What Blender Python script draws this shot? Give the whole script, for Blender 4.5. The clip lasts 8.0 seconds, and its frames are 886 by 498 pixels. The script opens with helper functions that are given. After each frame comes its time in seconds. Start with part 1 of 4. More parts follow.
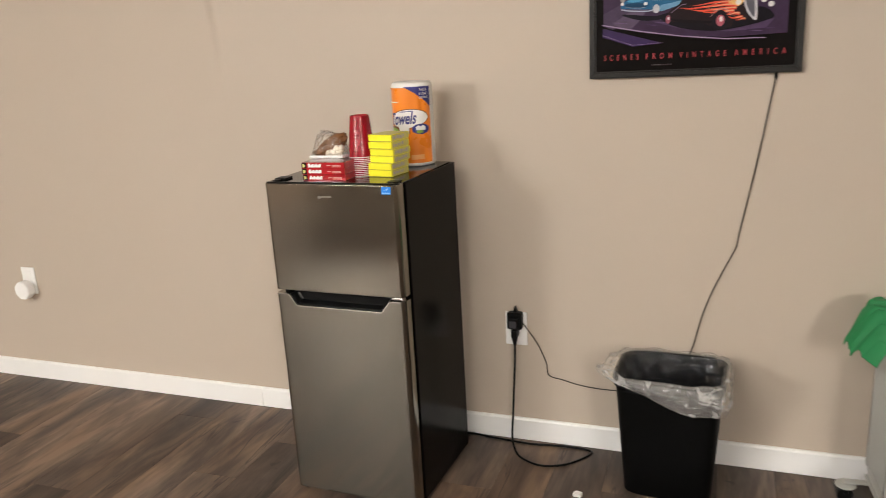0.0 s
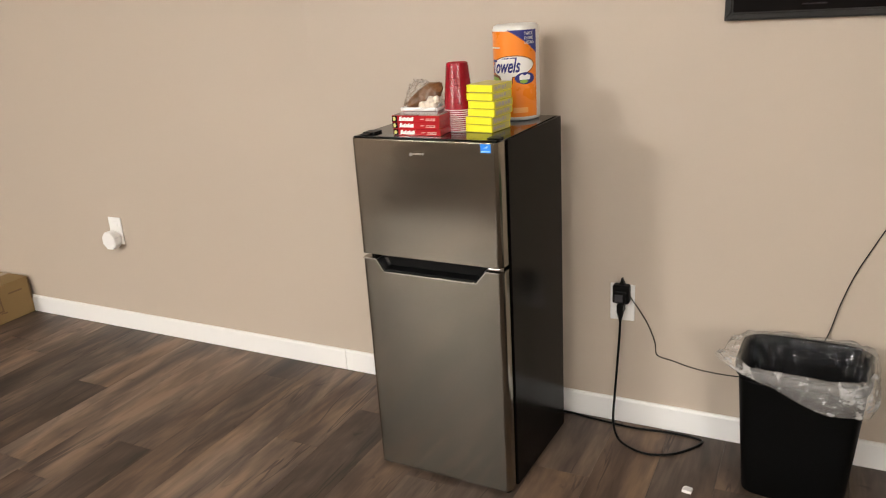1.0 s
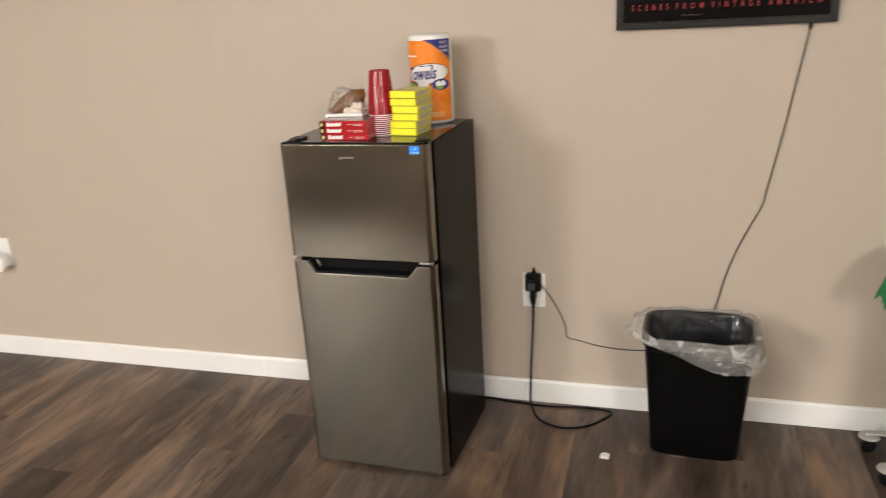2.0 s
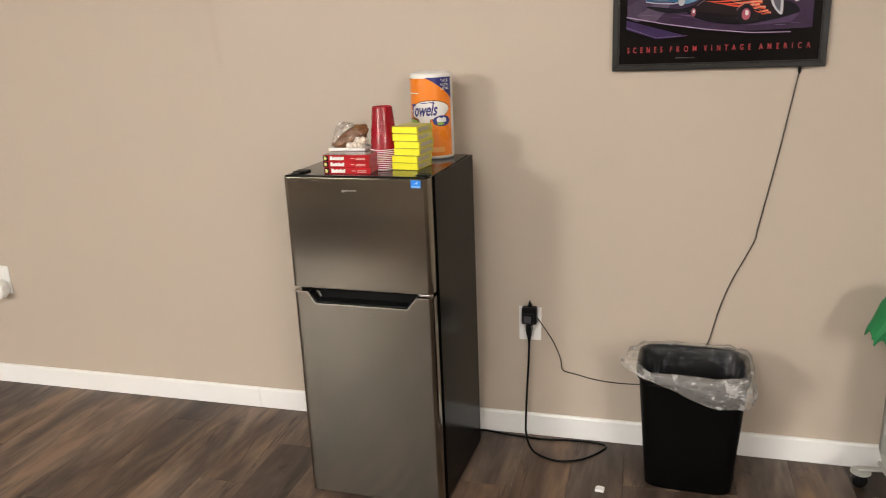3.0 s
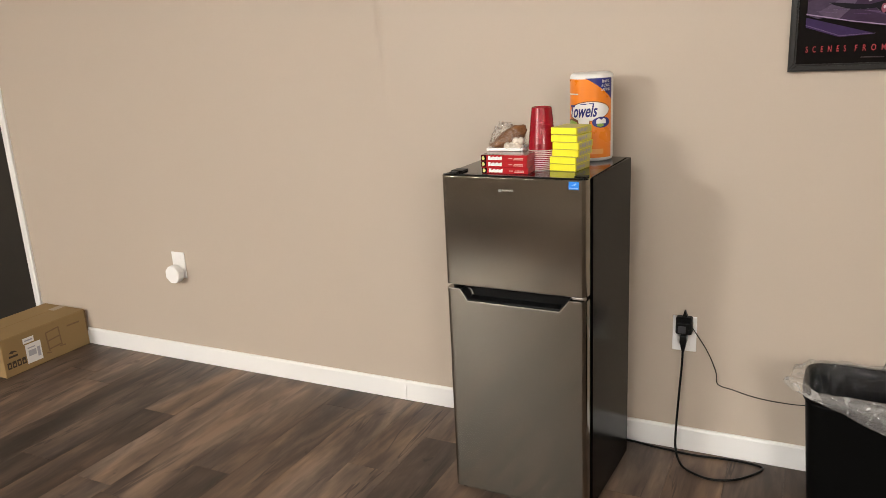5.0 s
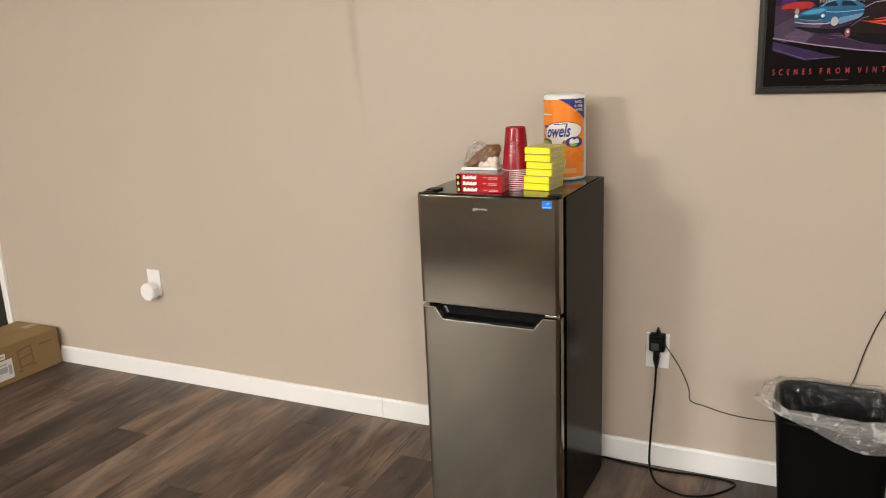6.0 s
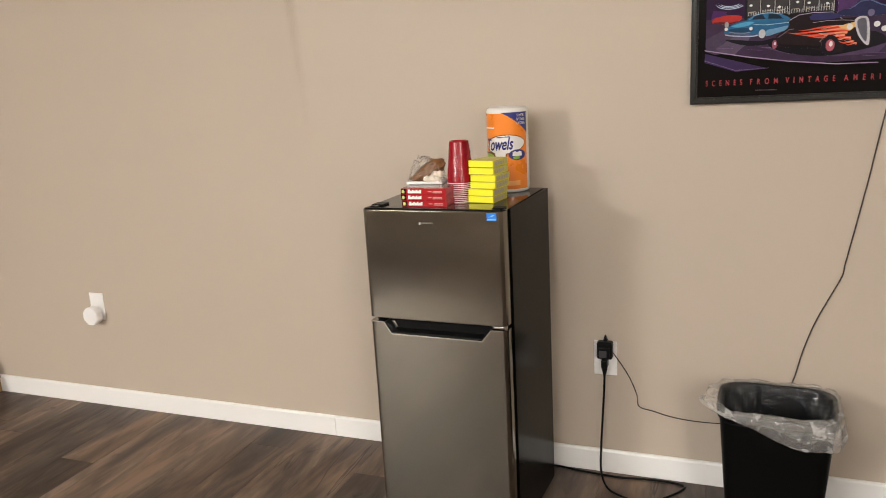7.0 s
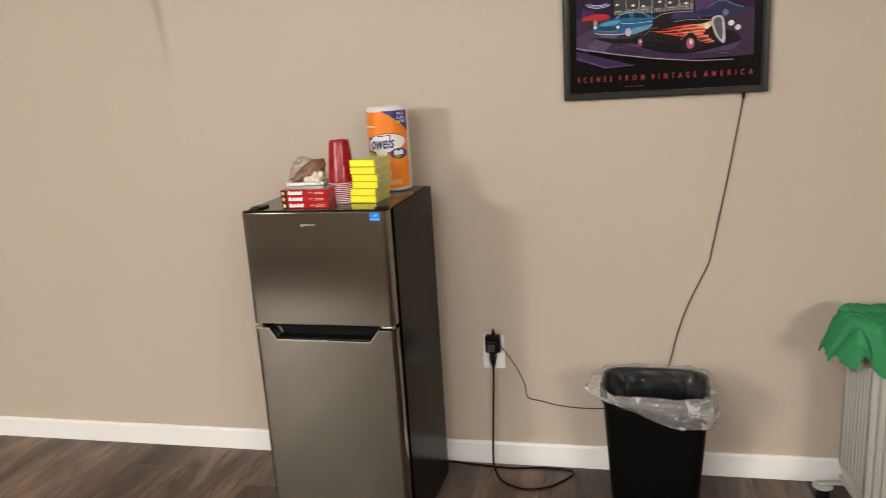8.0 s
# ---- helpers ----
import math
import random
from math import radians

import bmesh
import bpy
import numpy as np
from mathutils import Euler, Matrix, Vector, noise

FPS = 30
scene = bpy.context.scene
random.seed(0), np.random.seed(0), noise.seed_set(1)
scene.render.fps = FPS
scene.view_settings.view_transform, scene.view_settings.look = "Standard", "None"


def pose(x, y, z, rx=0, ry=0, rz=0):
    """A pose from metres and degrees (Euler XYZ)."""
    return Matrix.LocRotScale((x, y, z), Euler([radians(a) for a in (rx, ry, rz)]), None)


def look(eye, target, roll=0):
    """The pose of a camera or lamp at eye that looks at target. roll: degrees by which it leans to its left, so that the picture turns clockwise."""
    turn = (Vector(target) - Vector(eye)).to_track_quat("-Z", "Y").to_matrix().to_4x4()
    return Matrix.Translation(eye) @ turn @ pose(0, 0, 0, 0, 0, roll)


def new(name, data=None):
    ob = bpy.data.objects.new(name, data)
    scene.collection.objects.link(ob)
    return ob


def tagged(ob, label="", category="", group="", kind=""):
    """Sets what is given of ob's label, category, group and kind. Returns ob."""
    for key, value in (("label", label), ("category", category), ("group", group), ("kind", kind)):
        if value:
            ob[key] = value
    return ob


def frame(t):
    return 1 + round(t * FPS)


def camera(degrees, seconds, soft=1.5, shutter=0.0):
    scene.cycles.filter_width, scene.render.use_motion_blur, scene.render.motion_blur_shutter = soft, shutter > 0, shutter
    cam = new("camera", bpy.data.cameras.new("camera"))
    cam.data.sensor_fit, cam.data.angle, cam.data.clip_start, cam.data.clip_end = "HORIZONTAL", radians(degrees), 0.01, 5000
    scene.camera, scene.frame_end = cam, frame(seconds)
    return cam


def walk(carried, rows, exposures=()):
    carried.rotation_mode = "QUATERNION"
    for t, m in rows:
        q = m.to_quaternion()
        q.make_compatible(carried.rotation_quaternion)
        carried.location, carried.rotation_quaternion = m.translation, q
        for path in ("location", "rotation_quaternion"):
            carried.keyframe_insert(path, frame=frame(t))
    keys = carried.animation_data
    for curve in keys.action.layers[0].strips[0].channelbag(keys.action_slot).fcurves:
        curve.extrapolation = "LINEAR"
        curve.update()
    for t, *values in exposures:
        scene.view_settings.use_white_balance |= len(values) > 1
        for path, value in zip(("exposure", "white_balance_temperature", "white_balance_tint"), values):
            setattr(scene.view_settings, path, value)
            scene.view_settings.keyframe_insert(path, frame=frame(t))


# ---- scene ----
cam = camera(60.3, 8.0, soft=0.85, shutter=0.4)
PATH = [
    (0, (0.099, -0.083, 1.483), (-0.582, 1.723, 0.962), -3.2),
    (0.2, (0.074, -0.019, 1.474), (-0.661, 1.766, 0.950), -3.2),
    (0.5, (0.031, 0.102, 1.476), (-0.79, 1.838, 0.915), -3.5),
    (0.8, (0.003, 0.129, 1.459), (-0.870, 1.827, 0.864), -3.3),
    (1, (-0.037, 0.124, 1.465), (-0.909, 1.808, 0.829), -3.6),
    (1.2, (-0.068, 0.066, 1.463), (-0.911, 1.760, 0.815), -3.9),
    (1.5, (-0.141, -0.002, 1.477), (-0.89, 1.727, 0.805), -4.4),
    (1.7, (-0.157, -0.045, 1.472), (-0.829, 1.720, 0.812), -4.1),
    (2, (-0.157, -0.063, 1.478), (-0.709, 1.753, 0.847), -3.3),
    (2.2, (-0.163, -0.069, 1.494), (-0.645, 1.77, 0.871), -2.8),
    (3.3, (-0.17, -0.122, 1.483), (-0.784, 1.707, 0.958), -2.2),
    (3.5, (-0.182, -0.127, 1.481), (-0.876, 1.674, 0.957), -2.3),
    (4, (-0.207, -0.138, 1.479), (-1.049, 1.601, 0.962), -2.9),
    (4.2, (-0.214, -0.132, 1.475), (-1.081, 1.594, 0.957), -3.2),
    (5.5, (-0.21, -0.134, 1.484), (-1.073, 1.593, 0.96), -2.7),
    (5.8, (-0.199, -0.132, 1.485), (-1.048, 1.609, 0.988), -2.45),
    (6, (-0.193, -0.138, 1.491), (-1.018, 1.619, 1.007), -2.5),
    (6.2, (-0.186, -0.137, 1.491), (-0.988, 1.634, 1.023), -2.5),
    (6.5, (-0.181, -0.137, 1.488), (-0.943, 1.656, 1.035), -2.7),
    (6.8, (-0.172, -0.137, 1.487), (-0.907, 1.669, 1.040), -2.95),
    (7, (-0.169, -0.137, 1.489), (-0.885, 1.675, 1.037), -3.2),
    (7.5, (-0.16, -0.135, 1.491), (-0.778, 1.708, 1.023), -3.9),
    (7.8, (-0.157, -0.124, 1.489), (-0.667, 1.751, 1.016), -3.75),
    (8, (-0.154, -0.117, 1.485), (-0.598, 1.775, 1.015), -3.5),
]
walk(cam, [(t, look(eye, target, roll)) for t, eye, target, roll in PATH],
     exposures=[(0.0, 0.10), (1.0, 0.15), (1.5, 0.20), (2.2, 0.11), (3.5, 0.09), (5.5, 0.12), (7.0, 0.07), (8.0, 0.02)])

# ---- light: three wraparound lights under the ceiling, unseen; the third is an added fill ----
WALL_Y = 2.487
LEFT_X, RIGHT_X, BACK_Y, CEIL_Z = -6.6, 3.4, -8.6, 2.55
# Third entry: added fill for the wall and the freezer door's bright reflection.
PANELS = [(-4.3, -4.0, 325.0), (2.9, -4.2, 215.0), (-1.0, -0.80, 61.0)]
scene.view_settings.exposure = 0.0
world = bpy.data.worlds.new("world")
world.use_nodes = True
world.node_tree.nodes["Background"].inputs[0].default_value = (0.02, 0.02, 0.02, 1)
scene.world = world


# ---- materials ----
def material(name, rgb, rough=0.6, metal=0.0, var=0.12, scale=8.0, fine=90.0, bump=0.05, stretch=(1, 1, 1), spec=0.5, coat=0.0, dist=0.002):
    m = bpy.data.materials.new(name)
    m.use_nodes = True
    t = m.node_tree
    b = t.nodes["Principled BSDF"]
    b.inputs["Roughness"].default_value = rough
    b.inputs["Metallic"].default_value = metal
    b.inputs["Specular IOR Level"].default_value = spec
    b.inputs["Coat Weight"].default_value = coat
    co = t.nodes.new("ShaderNodeTexCoord")
    mp = t.nodes.new("ShaderNodeMapping")
    mp.inputs["Scale"].default_value = stretch
    t.links.new(co.outputs["Object"], mp.inputs[0])
    n1, n2 = t.nodes.new("ShaderNodeTexNoise"), t.nodes.new("ShaderNodeTexNoise")
    n1.inputs["Scale"].default_value, n2.inputs["Scale"].default_value = scale, fine
    n1.inputs["Detail"].default_value, n2.inputs["Detail"].default_value = 4, 3
    for n in (n1, n2):
        t.links.new(mp.outputs[0], n.inputs["Vector"])
    mx = t.nodes.new("ShaderNodeMix")
    mx.data_type = "RGBA"
    mx.inputs["A"].default_value = (*[c * (1 - var) for c in rgb], 1)
    mx.inputs["B"].default_value = (*[min(1, c * (1 + var)) for c in rgb], 1)
    av = t.nodes.new("ShaderNodeMath")
    av.operation = "MULTIPLY_ADD"
    av.inputs[1].default_value = 0.35
    t.links.new(n2.outputs["Fac"], av.inputs[0])
    sc = t.nodes.new("ShaderNodeMath")
    sc.operation = "MULTIPLY"
    sc.inputs[1].default_value = 0.65
    t.links.new(n1.outputs["Fac"], sc.inputs[0])
    t.links.new(sc.outputs[0], av.inputs[2])
    t.links.new(av.outputs[0], mx.inputs["Factor"])
    t.links.new(mx.outputs["Result"], b.inputs["Base Color"])
    rr = t.nodes.new("ShaderNodeMapRange")
    rr.inputs["To Min"].default_value, rr.inputs["To Max"].default_value = max(0.02, rough * 0.85), min(1, rough * 1.15)
    t.links.new(n1.outputs["Fac"], rr.inputs["Value"])
    t.links.new(rr.outputs[0], b.inputs["Roughness"])
    if bump:
        bp = t.nodes.new("ShaderNodeBump")
        bp.inputs["Strength"].default_value, bp.inputs["Distance"].default_value = bump, dist
        t.links.new(n2.outputs["Fac"], bp.inputs["Height"])
        t.links.new(bp.outputs[0], b.inputs["Normal"])
    return m


def wood_floor_material(name, island):
    m = bpy.data.materials.new(name)
    m.use_nodes = True
    t = m.node_tree
    b = t.nodes["Principled BSDF"]
    N, L = t.nodes.new, t.links.new
    co = N("ShaderNodeTexCoord")
    if island:
        rnd = N("ShaderNodeNewGeometry").outputs["Random Per Island"]
    else:
        rnd = N("ShaderNodeObjectInfo").outputs["Random"]
    off = N("ShaderNodeVectorMath")
    off.operation = "MULTIPLY_ADD"
    comb = N("ShaderNodeCombineXYZ")
    L(rnd, comb.inputs[0]), L(rnd, comb.inputs[1])
    off.inputs[1].default_value = (31.0, 57.0, 0)
    L(comb.outputs[0], off.inputs[0])
    L(co.outputs["Object"], off.inputs[2])

    def noise_of(sx, sy, detail, warp=0.0):
        mp = N("ShaderNodeMapping")
        mp.inputs["Scale"].default_value = (sx, sy, 1)
        L(off.outputs[0], mp.inputs[0])
        n = N("ShaderNodeTexNoise")
        n.inputs["Scale"].default_value, n.inputs["Detail"].default_value, n.inputs["Distortion"].default_value = 1.0, detail, warp
        L(mp.outputs[0], n.inputs["Vector"])
        return n.outputs["Fac"]

    broad, streak, grain, crack = noise_of(6.5, 1.5, 5, 0.9), noise_of(11, 0.7, 3, 0.6), noise_of(75, 6, 4, 0.4), noise_of(10, 0.9, 4, 0.5)
    mid = noise_of(26, 5.5, 4, 0.9)
    knot, hue, where = noise_of(12, 7, 3, 0.8), noise_of(4, 0.7, 2), noise_of(5, 1.6, 2)
    total = None
    for src, k in ((broad, 1.02), (streak, 0.36), (grain, 0.17), (mid, 0.32), (rnd, 0.30)):
        a = N("ShaderNodeMath")
        a.operation = "MULTIPLY_ADD"
        a.inputs[1].default_value = k
        L(src, a.inputs[0])
        if total is None:
            a.inputs[2].default_value = -0.565
        else:
            L(total, a.inputs[2])
        total = a.outputs[0]
    def ramp(src, a, b, lo, hi):
        r = N("ShaderNodeMapRange")
        for k, v in (("From Min", a), ("From Max", b), ("To Min", lo), ("To Max", hi)):
            r.inputs[k].default_value = v
        L(src, r.inputs["Value"])
        return r.outputs[0]

    def calc(op, a, b):
        n = N("ShaderNodeMath")
        n.operation = op
        for k, v in enumerate((a, b)):
            if isinstance(v, float):
                n.inputs[k].default_value = v
            else:
                L(v, n.inputs[k])
        return n.outputs[0]

    # thin wandering cracks, here and there, and dark knots
    line = ramp(calc("ABSOLUTE", calc("SUBTRACT", crack, 0.5), 0.0), 0.004, 0.013, 1.0, 0.0)
    line = calc("MULTIPLY", line, ramp(where, 0.48, 0.60, 0.0, 0.22))
    spots = ramp(knot, 0.66, 0.76, 0.0, 0.22)
    sub = N("ShaderNodeMath")
    sub.operation = "SUBTRACT"
    L(total, sub.inputs[0]), L(calc("ADD", line, spots), sub.inputs[1])
    rp = N("ShaderNodeValToRGB")
    e = rp.color_ramp.elements
    e[0].position, e[0].color = 0.22, (0.023, 0.016, 0.012, 1)
    e[1].position, e[1].color = 0.80, (0.235, 0.165, 0.117, 1)
    for p, c in ((0.38, (0.048, 0.033, 0.025, 1)), (0.50, (0.080, 0.055, 0.042, 1)), (0.63, (0.135, 0.094, 0.070, 1))):
        x = e.new(p)
        x.color = c
    L(sub.outputs[0], rp.inputs[0])
    grey = N("ShaderNodeHueSaturation")
    L(rp.outputs[0], grey.inputs["Color"])
    L(ramp(hue, 0.35, 0.65, 0.92, 1.24), grey.inputs["Saturation"])
    L(grey.outputs[0], b.inputs["Base Color"])
    rr = N("ShaderNodeMapRange")
    rr.inputs["To Min"].default_value, rr.inputs["To Max"].default_value = 0.42, 0.58
    L(streak, rr.inputs["Value"]); L(rr.outputs[0], b.inputs["Roughness"])
    bp = N("ShaderNodeBump")
    bp.inputs["Strength"].default_value, bp.inputs["Distance"].default_value = 0.25, 0.0006
    L(grain, bp.inputs["Height"]); L(bp.outputs[0], b.inputs["Normal"])
    return m


def film_material(name, rgb, milky, rough, bump_scale=40.0, bump=0.5, gloss=0.10, lo=0.7, hi=2.5, most=0.3, crease=2.6):
    """Thin clear plastic: mostly see-through, a little milky, with sharp glints on its creases. Whiter noise streaks
    stand for doubled film and painted-in glints.
    """
    m = bpy.data.materials.new(name)
    m.use_nodes = True
    t = m.node_tree
    N, L = t.nodes.new, t.links.new
    b = t.nodes["Principled BSDF"]
    b.inputs["Base Color"].default_value = (*rgb, 1)
    b.inputs["Roughness"].default_value = 0.5
    b.inputs["Specular IOR Level"].default_value = 0.2
    co, n = N("ShaderNodeTexCoord"), N("ShaderNodeTexNoise")
    n.inputs["Scale"].default_value, n.inputs["Detail"].default_value, n.inputs["Distortion"].default_value = bump_scale, 2, 1.6
    L(co.outputs["Object"], n.inputs["Vector"])
    mp, rg = N("ShaderNodeMapping"), N("ShaderNodeTexNoise")
    mp.inputs["Rotation"].default_value, mp.inputs["Scale"].default_value = (0.3, 0.75, 0.2), (1.0, 1.0, 2.4)
    rg.noise_type = "RIDGED_MULTIFRACTAL"
    rg.inputs["Scale"].default_value, rg.inputs["Detail"].default_value, rg.inputs["Distortion"].default_value = bump_scale * crease, 2, 0.6
    L(co.outputs["Object"], mp.inputs[0])
    L(mp.outputs[0], rg.inputs["Vector"])
    both = N("ShaderNodeMath")
    both.operation = "MULTIPLY_ADD"
    both.inputs[1].default_value = 0.30
    L(rg.outputs["Fac"], both.inputs[0])
    L(n.outputs["Fac"], both.inputs[2])
    bp = N("ShaderNodeBump")
    bp.inputs["Strength"].default_value, bp.inputs["Distance"].default_value = bump, 0.008
    L(both.outputs[0], bp.inputs["Height"])
    L(bp.outputs[0], b.inputs["Normal"])
    tr, gl, fr, sm = N("ShaderNodeBsdfTransparent"), N("ShaderNodeBsdfGlossy"), N("ShaderNodeFresnel"), N("ShaderNodeMath")
    gl.inputs["Roughness"].default_value = rough
    L(bp.outputs[0], gl.inputs["Normal"])
    L(bp.outputs[0], fr.inputs["Normal"])
    fr.inputs["IOR"].default_value = 1.5
    sm.operation = "MULTIPLY"
    sm.inputs[1].default_value = gloss
    L(fr.outputs[0], sm.inputs[0])
    cap = N("ShaderNodeMath")
    cap.operation = "MINIMUM"
    cap.inputs[1].default_value = most
    L(sm.outputs[0], cap.inputs[0])
    m1, m2 = N("ShaderNodeMixShader"), N("ShaderNodeMixShader")
    cr = N("ShaderNodeMapRange")
    cr.inputs["From Min"].default_value, cr.inputs["From Max"].default_value = 0.50, 0.98
    cr.inputs["To Min"].default_value, cr.inputs["To Max"].default_value = milky * lo, milky * hi
    L(both.outputs[0], cr.inputs["Value"])
    L(cr.outputs[0], m1.inputs[0])
    L(tr.outputs[0], m1.inputs[1])
    L(b.outputs[0], m1.inputs[2])
    L(cap.outputs[0], m2.inputs[0])
    L(m1.outputs[0], m2.inputs[1])
    L(gl.outputs[0], m2.inputs[2])
    L(m2.outputs[0], t.nodes["Material Output"].inputs["Surface"])
    return m


def glow_material(name, rgb, power):
    m = bpy.data.materials.new(name)
    m.use_nodes = True
    b = m.node_tree.nodes["Principled BSDF"]
    b.inputs["Base Color"].default_value = (0.8, 0.8, 0.8, 1)
    b.inputs["Emission Color"].default_value = (*rgb, 1)
    b.inputs["Emission Strength"].default_value = power
    return m


WALL = material("greige wall paint", (0.502, 0.4245, 0.345), 0.55, var=0.04, scale=1.3, fine=260, bump=0.10, dist=0.0008)
WHITE = material("white trim paint", (0.87, 0.86, 0.84), 0.38, var=0.03, scale=6, fine=150, bump=0.03)
CEIL = material("white ceiling tile", (0.75, 0.74, 0.70), 0.9, var=0.05, scale=4, fine=120, bump=0.2)
DARKDOOR = material("dark door paint", (0.022, 0.019, 0.015), 0.55, spec=0.3, var=0.10, scale=3, fine=120, bump=0.04)
PLANK = wood_floor_material("brown vinyl plank", False)
PLANKS_FAR = wood_floor_material("brown vinyl planks joined", True)
SUBFLOOR = material("dark underlay", (0.02, 0.018, 0.015), 0.9)
STEEL = material("black stainless steel", (0.258, 0.234, 0.195), 0.150, 0.97, var=0.03, scale=2.0, fine=200, bump=0, stretch=(0.04, 1, 2.5))


def sheet_warp(m):
    """The slight unevenness of a rolled steel sheet."""
    t = m.node_tree
    co, n, bp = t.nodes.new("ShaderNodeTexCoord"), t.nodes.new("ShaderNodeTexNoise"), t.nodes.new("ShaderNodeBump")
    n.inputs["Scale"].default_value, n.inputs["Detail"].default_value = 7.0, 1.0
    bp.inputs["Strength"].default_value, bp.inputs["Distance"].default_value = 0.5, 0.0003
    t.links.new(co.outputs["Object"], n.inputs["Vector"])
    t.links.new(n.outputs["Fac"], bp.inputs["Height"])
    t.links.new(bp.outputs[0], t.nodes["Principled BSDF"].inputs["Normal"])


sheet_warp(STEEL)
CABINET = material("black cabinet steel", (0.0022, 0.0020, 0.0017), 0.21, spec=0.27, var=0.15, scale=5, fine=420, bump=0.10, dist=0.0003)
TOPGLOSS = material("glossy black top", (0.012, 0.011, 0.010), 0.10, var=0.2, scale=7, fine=400, bump=0.02)
BLACK = material("black plastic", (0.005, 0.005, 0.005), 0.34, spec=0.5, var=0.2, scale=20, fine=300, bump=0.05)
GASKET = material("black rubber gasket", (0.003, 0.003, 0.003), 0.7, spec=0.1)
CHROME = material("bright edge trim", (0.62, 0.60, 0.56), 0.22, 1.0, var=0.05)
LOGO = material("pale printed badge", (0.27, 0.25, 0.22), 0.4, 0.3, var=0.05)
THINCORD = material("dark brown cord", (0.011, 0.008, 0.006), 0.5)
STICKER = material("blue sticker", (0.01, 0.22, 0.75), 0.4, var=0.05)
PRINTWHITE = material("white print", (0.82, 0.80, 0.78), 0.5, var=0.03)
BIN = material("black bin plastic", (0.003, 0.003, 0.003), 0.45, spec=0.22, var=0.2, scale=10, fine=250, bump=0.06)
for dark in (CABINET, BLACK, BIN):
    dark.node_tree.nodes["Principled BSDF"].inputs["IOR"].default_value = 1.22
BAG = film_material("clear bin liner", (0.80, 0.78, 0.76), 0.30, 0.17, 17, 1.0, 1.2, 0.60, 2.4, 0.40)
BAGIN = film_material("clear bin liner inside", (0.62, 0.64, 0.70), 0.06, 0.16, 15, 0.9, 1.0, 0.25, 4.0, 0.22)
WRAP = film_material("clear food wrap", (0.95, 0.95, 0.95), 0.03, 0.09, 45, 0.35, 0.8, 0.3, 9.0, 0.40, 2.0)
PLATE = material("white plate plastic", (0.88, 0.87, 0.85), 0.35, var=0.02)
CARD = material("brown cardboard", (0.285, 0.186, 0.076), 0.75, var=0.10, scale=7, fine=120, bump=0.08)
CARDEDGE = material("dark cardboard edge", (0.14, 0.085, 0.04), 0.85)
INK = material("dark ink", (0.05, 0.03, 0.018), 0.7)
INKLIGHT = material("brown ink", (0.19, 0.11, 0.05), 0.7)
LABELGREY = material("grey label print", (0.42, 0.42, 0.46), 0.6)
REDBOX = material("red printed carton", (0.42, 0.010, 0.016), 0.22, var=0.10, scale=30, fine=200, bump=0.02, coat=0.3)
REDTOP = material("dark red carton top", (0.13, 0.010, 0.010), 0.22, var=0.10, scale=40, coat=0.3)
PINKPRINT = material("faded pink print", (0.60, 0.30, 0.27), 0.5)
YELLOW = material("yellow printed carton", (0.86, 0.80, 0.015), 0.42, var=0.03, scale=30)
YELLOWSHADE = material("dark yellow gap shade", (0.30, 0.26, 0.01), 0.6)
YELLOWPRINT = material("grey violet print", (0.48, 0.44, 0.42), 0.5)
YELLOWPALE = material("pale yellow carton side", (0.62, 0.57, 0.18), 0.45, var=0.06, scale=40)
CUP = material("red cup plastic", (0.30, 0.003, 0.012), 0.26, var=0.04)
CUPWHITE = material("white cup rim", (0.80, 0.70, 0.70), 0.35)
PAPER = material("white paper towel", (0.82, 0.80, 0.76), 0.8, var=0.03, scale=20, fine=180, bump=0.2)
ORANGE = material("orange wrapper film", (0.86, 0.235, 0.012), 0.28, var=0.04, scale=18, fine=120, bump=0.06, coat=0.3)
NAVY = material("navy wrapper print", (0.016, 0.022, 0.19), 0.3, coat=0.3)
LIME = material("green wrapper print", (0.25, 0.42, 0.06), 0.3)
BROWNPRINT = material("brown wrapper print", (0.16, 0.05, 0.01), 0.35)
BREAD = material("brown baked crust", (0.19, 0.080, 0.024), 0.34, var=0.75, scale=28, fine=160, bump=0.3)
MALLOW = material("white sugared lump", (0.74, 0.66, 0.55), 0.7, var=0.1, scale=40)
GREEN = material("green cloth", (0.010, 0.205, 0.062), 0.66, var=0.08, scale=10, fine=400, bump=0.12)
HEATER = material("white heater enamel", (0.42, 0.415, 0.385), 0.38, var=0.03, scale=6)
FRAMEBLACK = material("black picture frame", (0.016, 0.016, 0.016), 0.30, spec=0.40, var=0.1)
ARTBLACK = material("black print", (0.004, 0.003, 0.003), 0.25, spec=0.10, var=0.1)


# ---- mesh helpers ----
def root_of(ob):
    while ob.parent:
        ob = ob.parent
    return ob


def part(name, bm, mat, parent=None, label="", local=False, smooth=False):
    """Links bm as one mesh object under a thing or a part; its points are in the world unless local."""
    if parent and not local:
        bmesh.ops.translate(bm, verts=bm.verts, vec=-root_of(parent).location)
    bmesh.ops.recalc_face_normals(bm, faces=bm.faces)
    me = bpy.data.meshes.new(name)
    bm.to_mesh(me)
    bm.free()
    for p in me.polygons:
        p.use_smooth = smooth
    me.materials.append(mat)
    ob = new(name, me)
    if parent:
        ob.parent = parent
    if label:
        tagged(ob, label)
    return ob


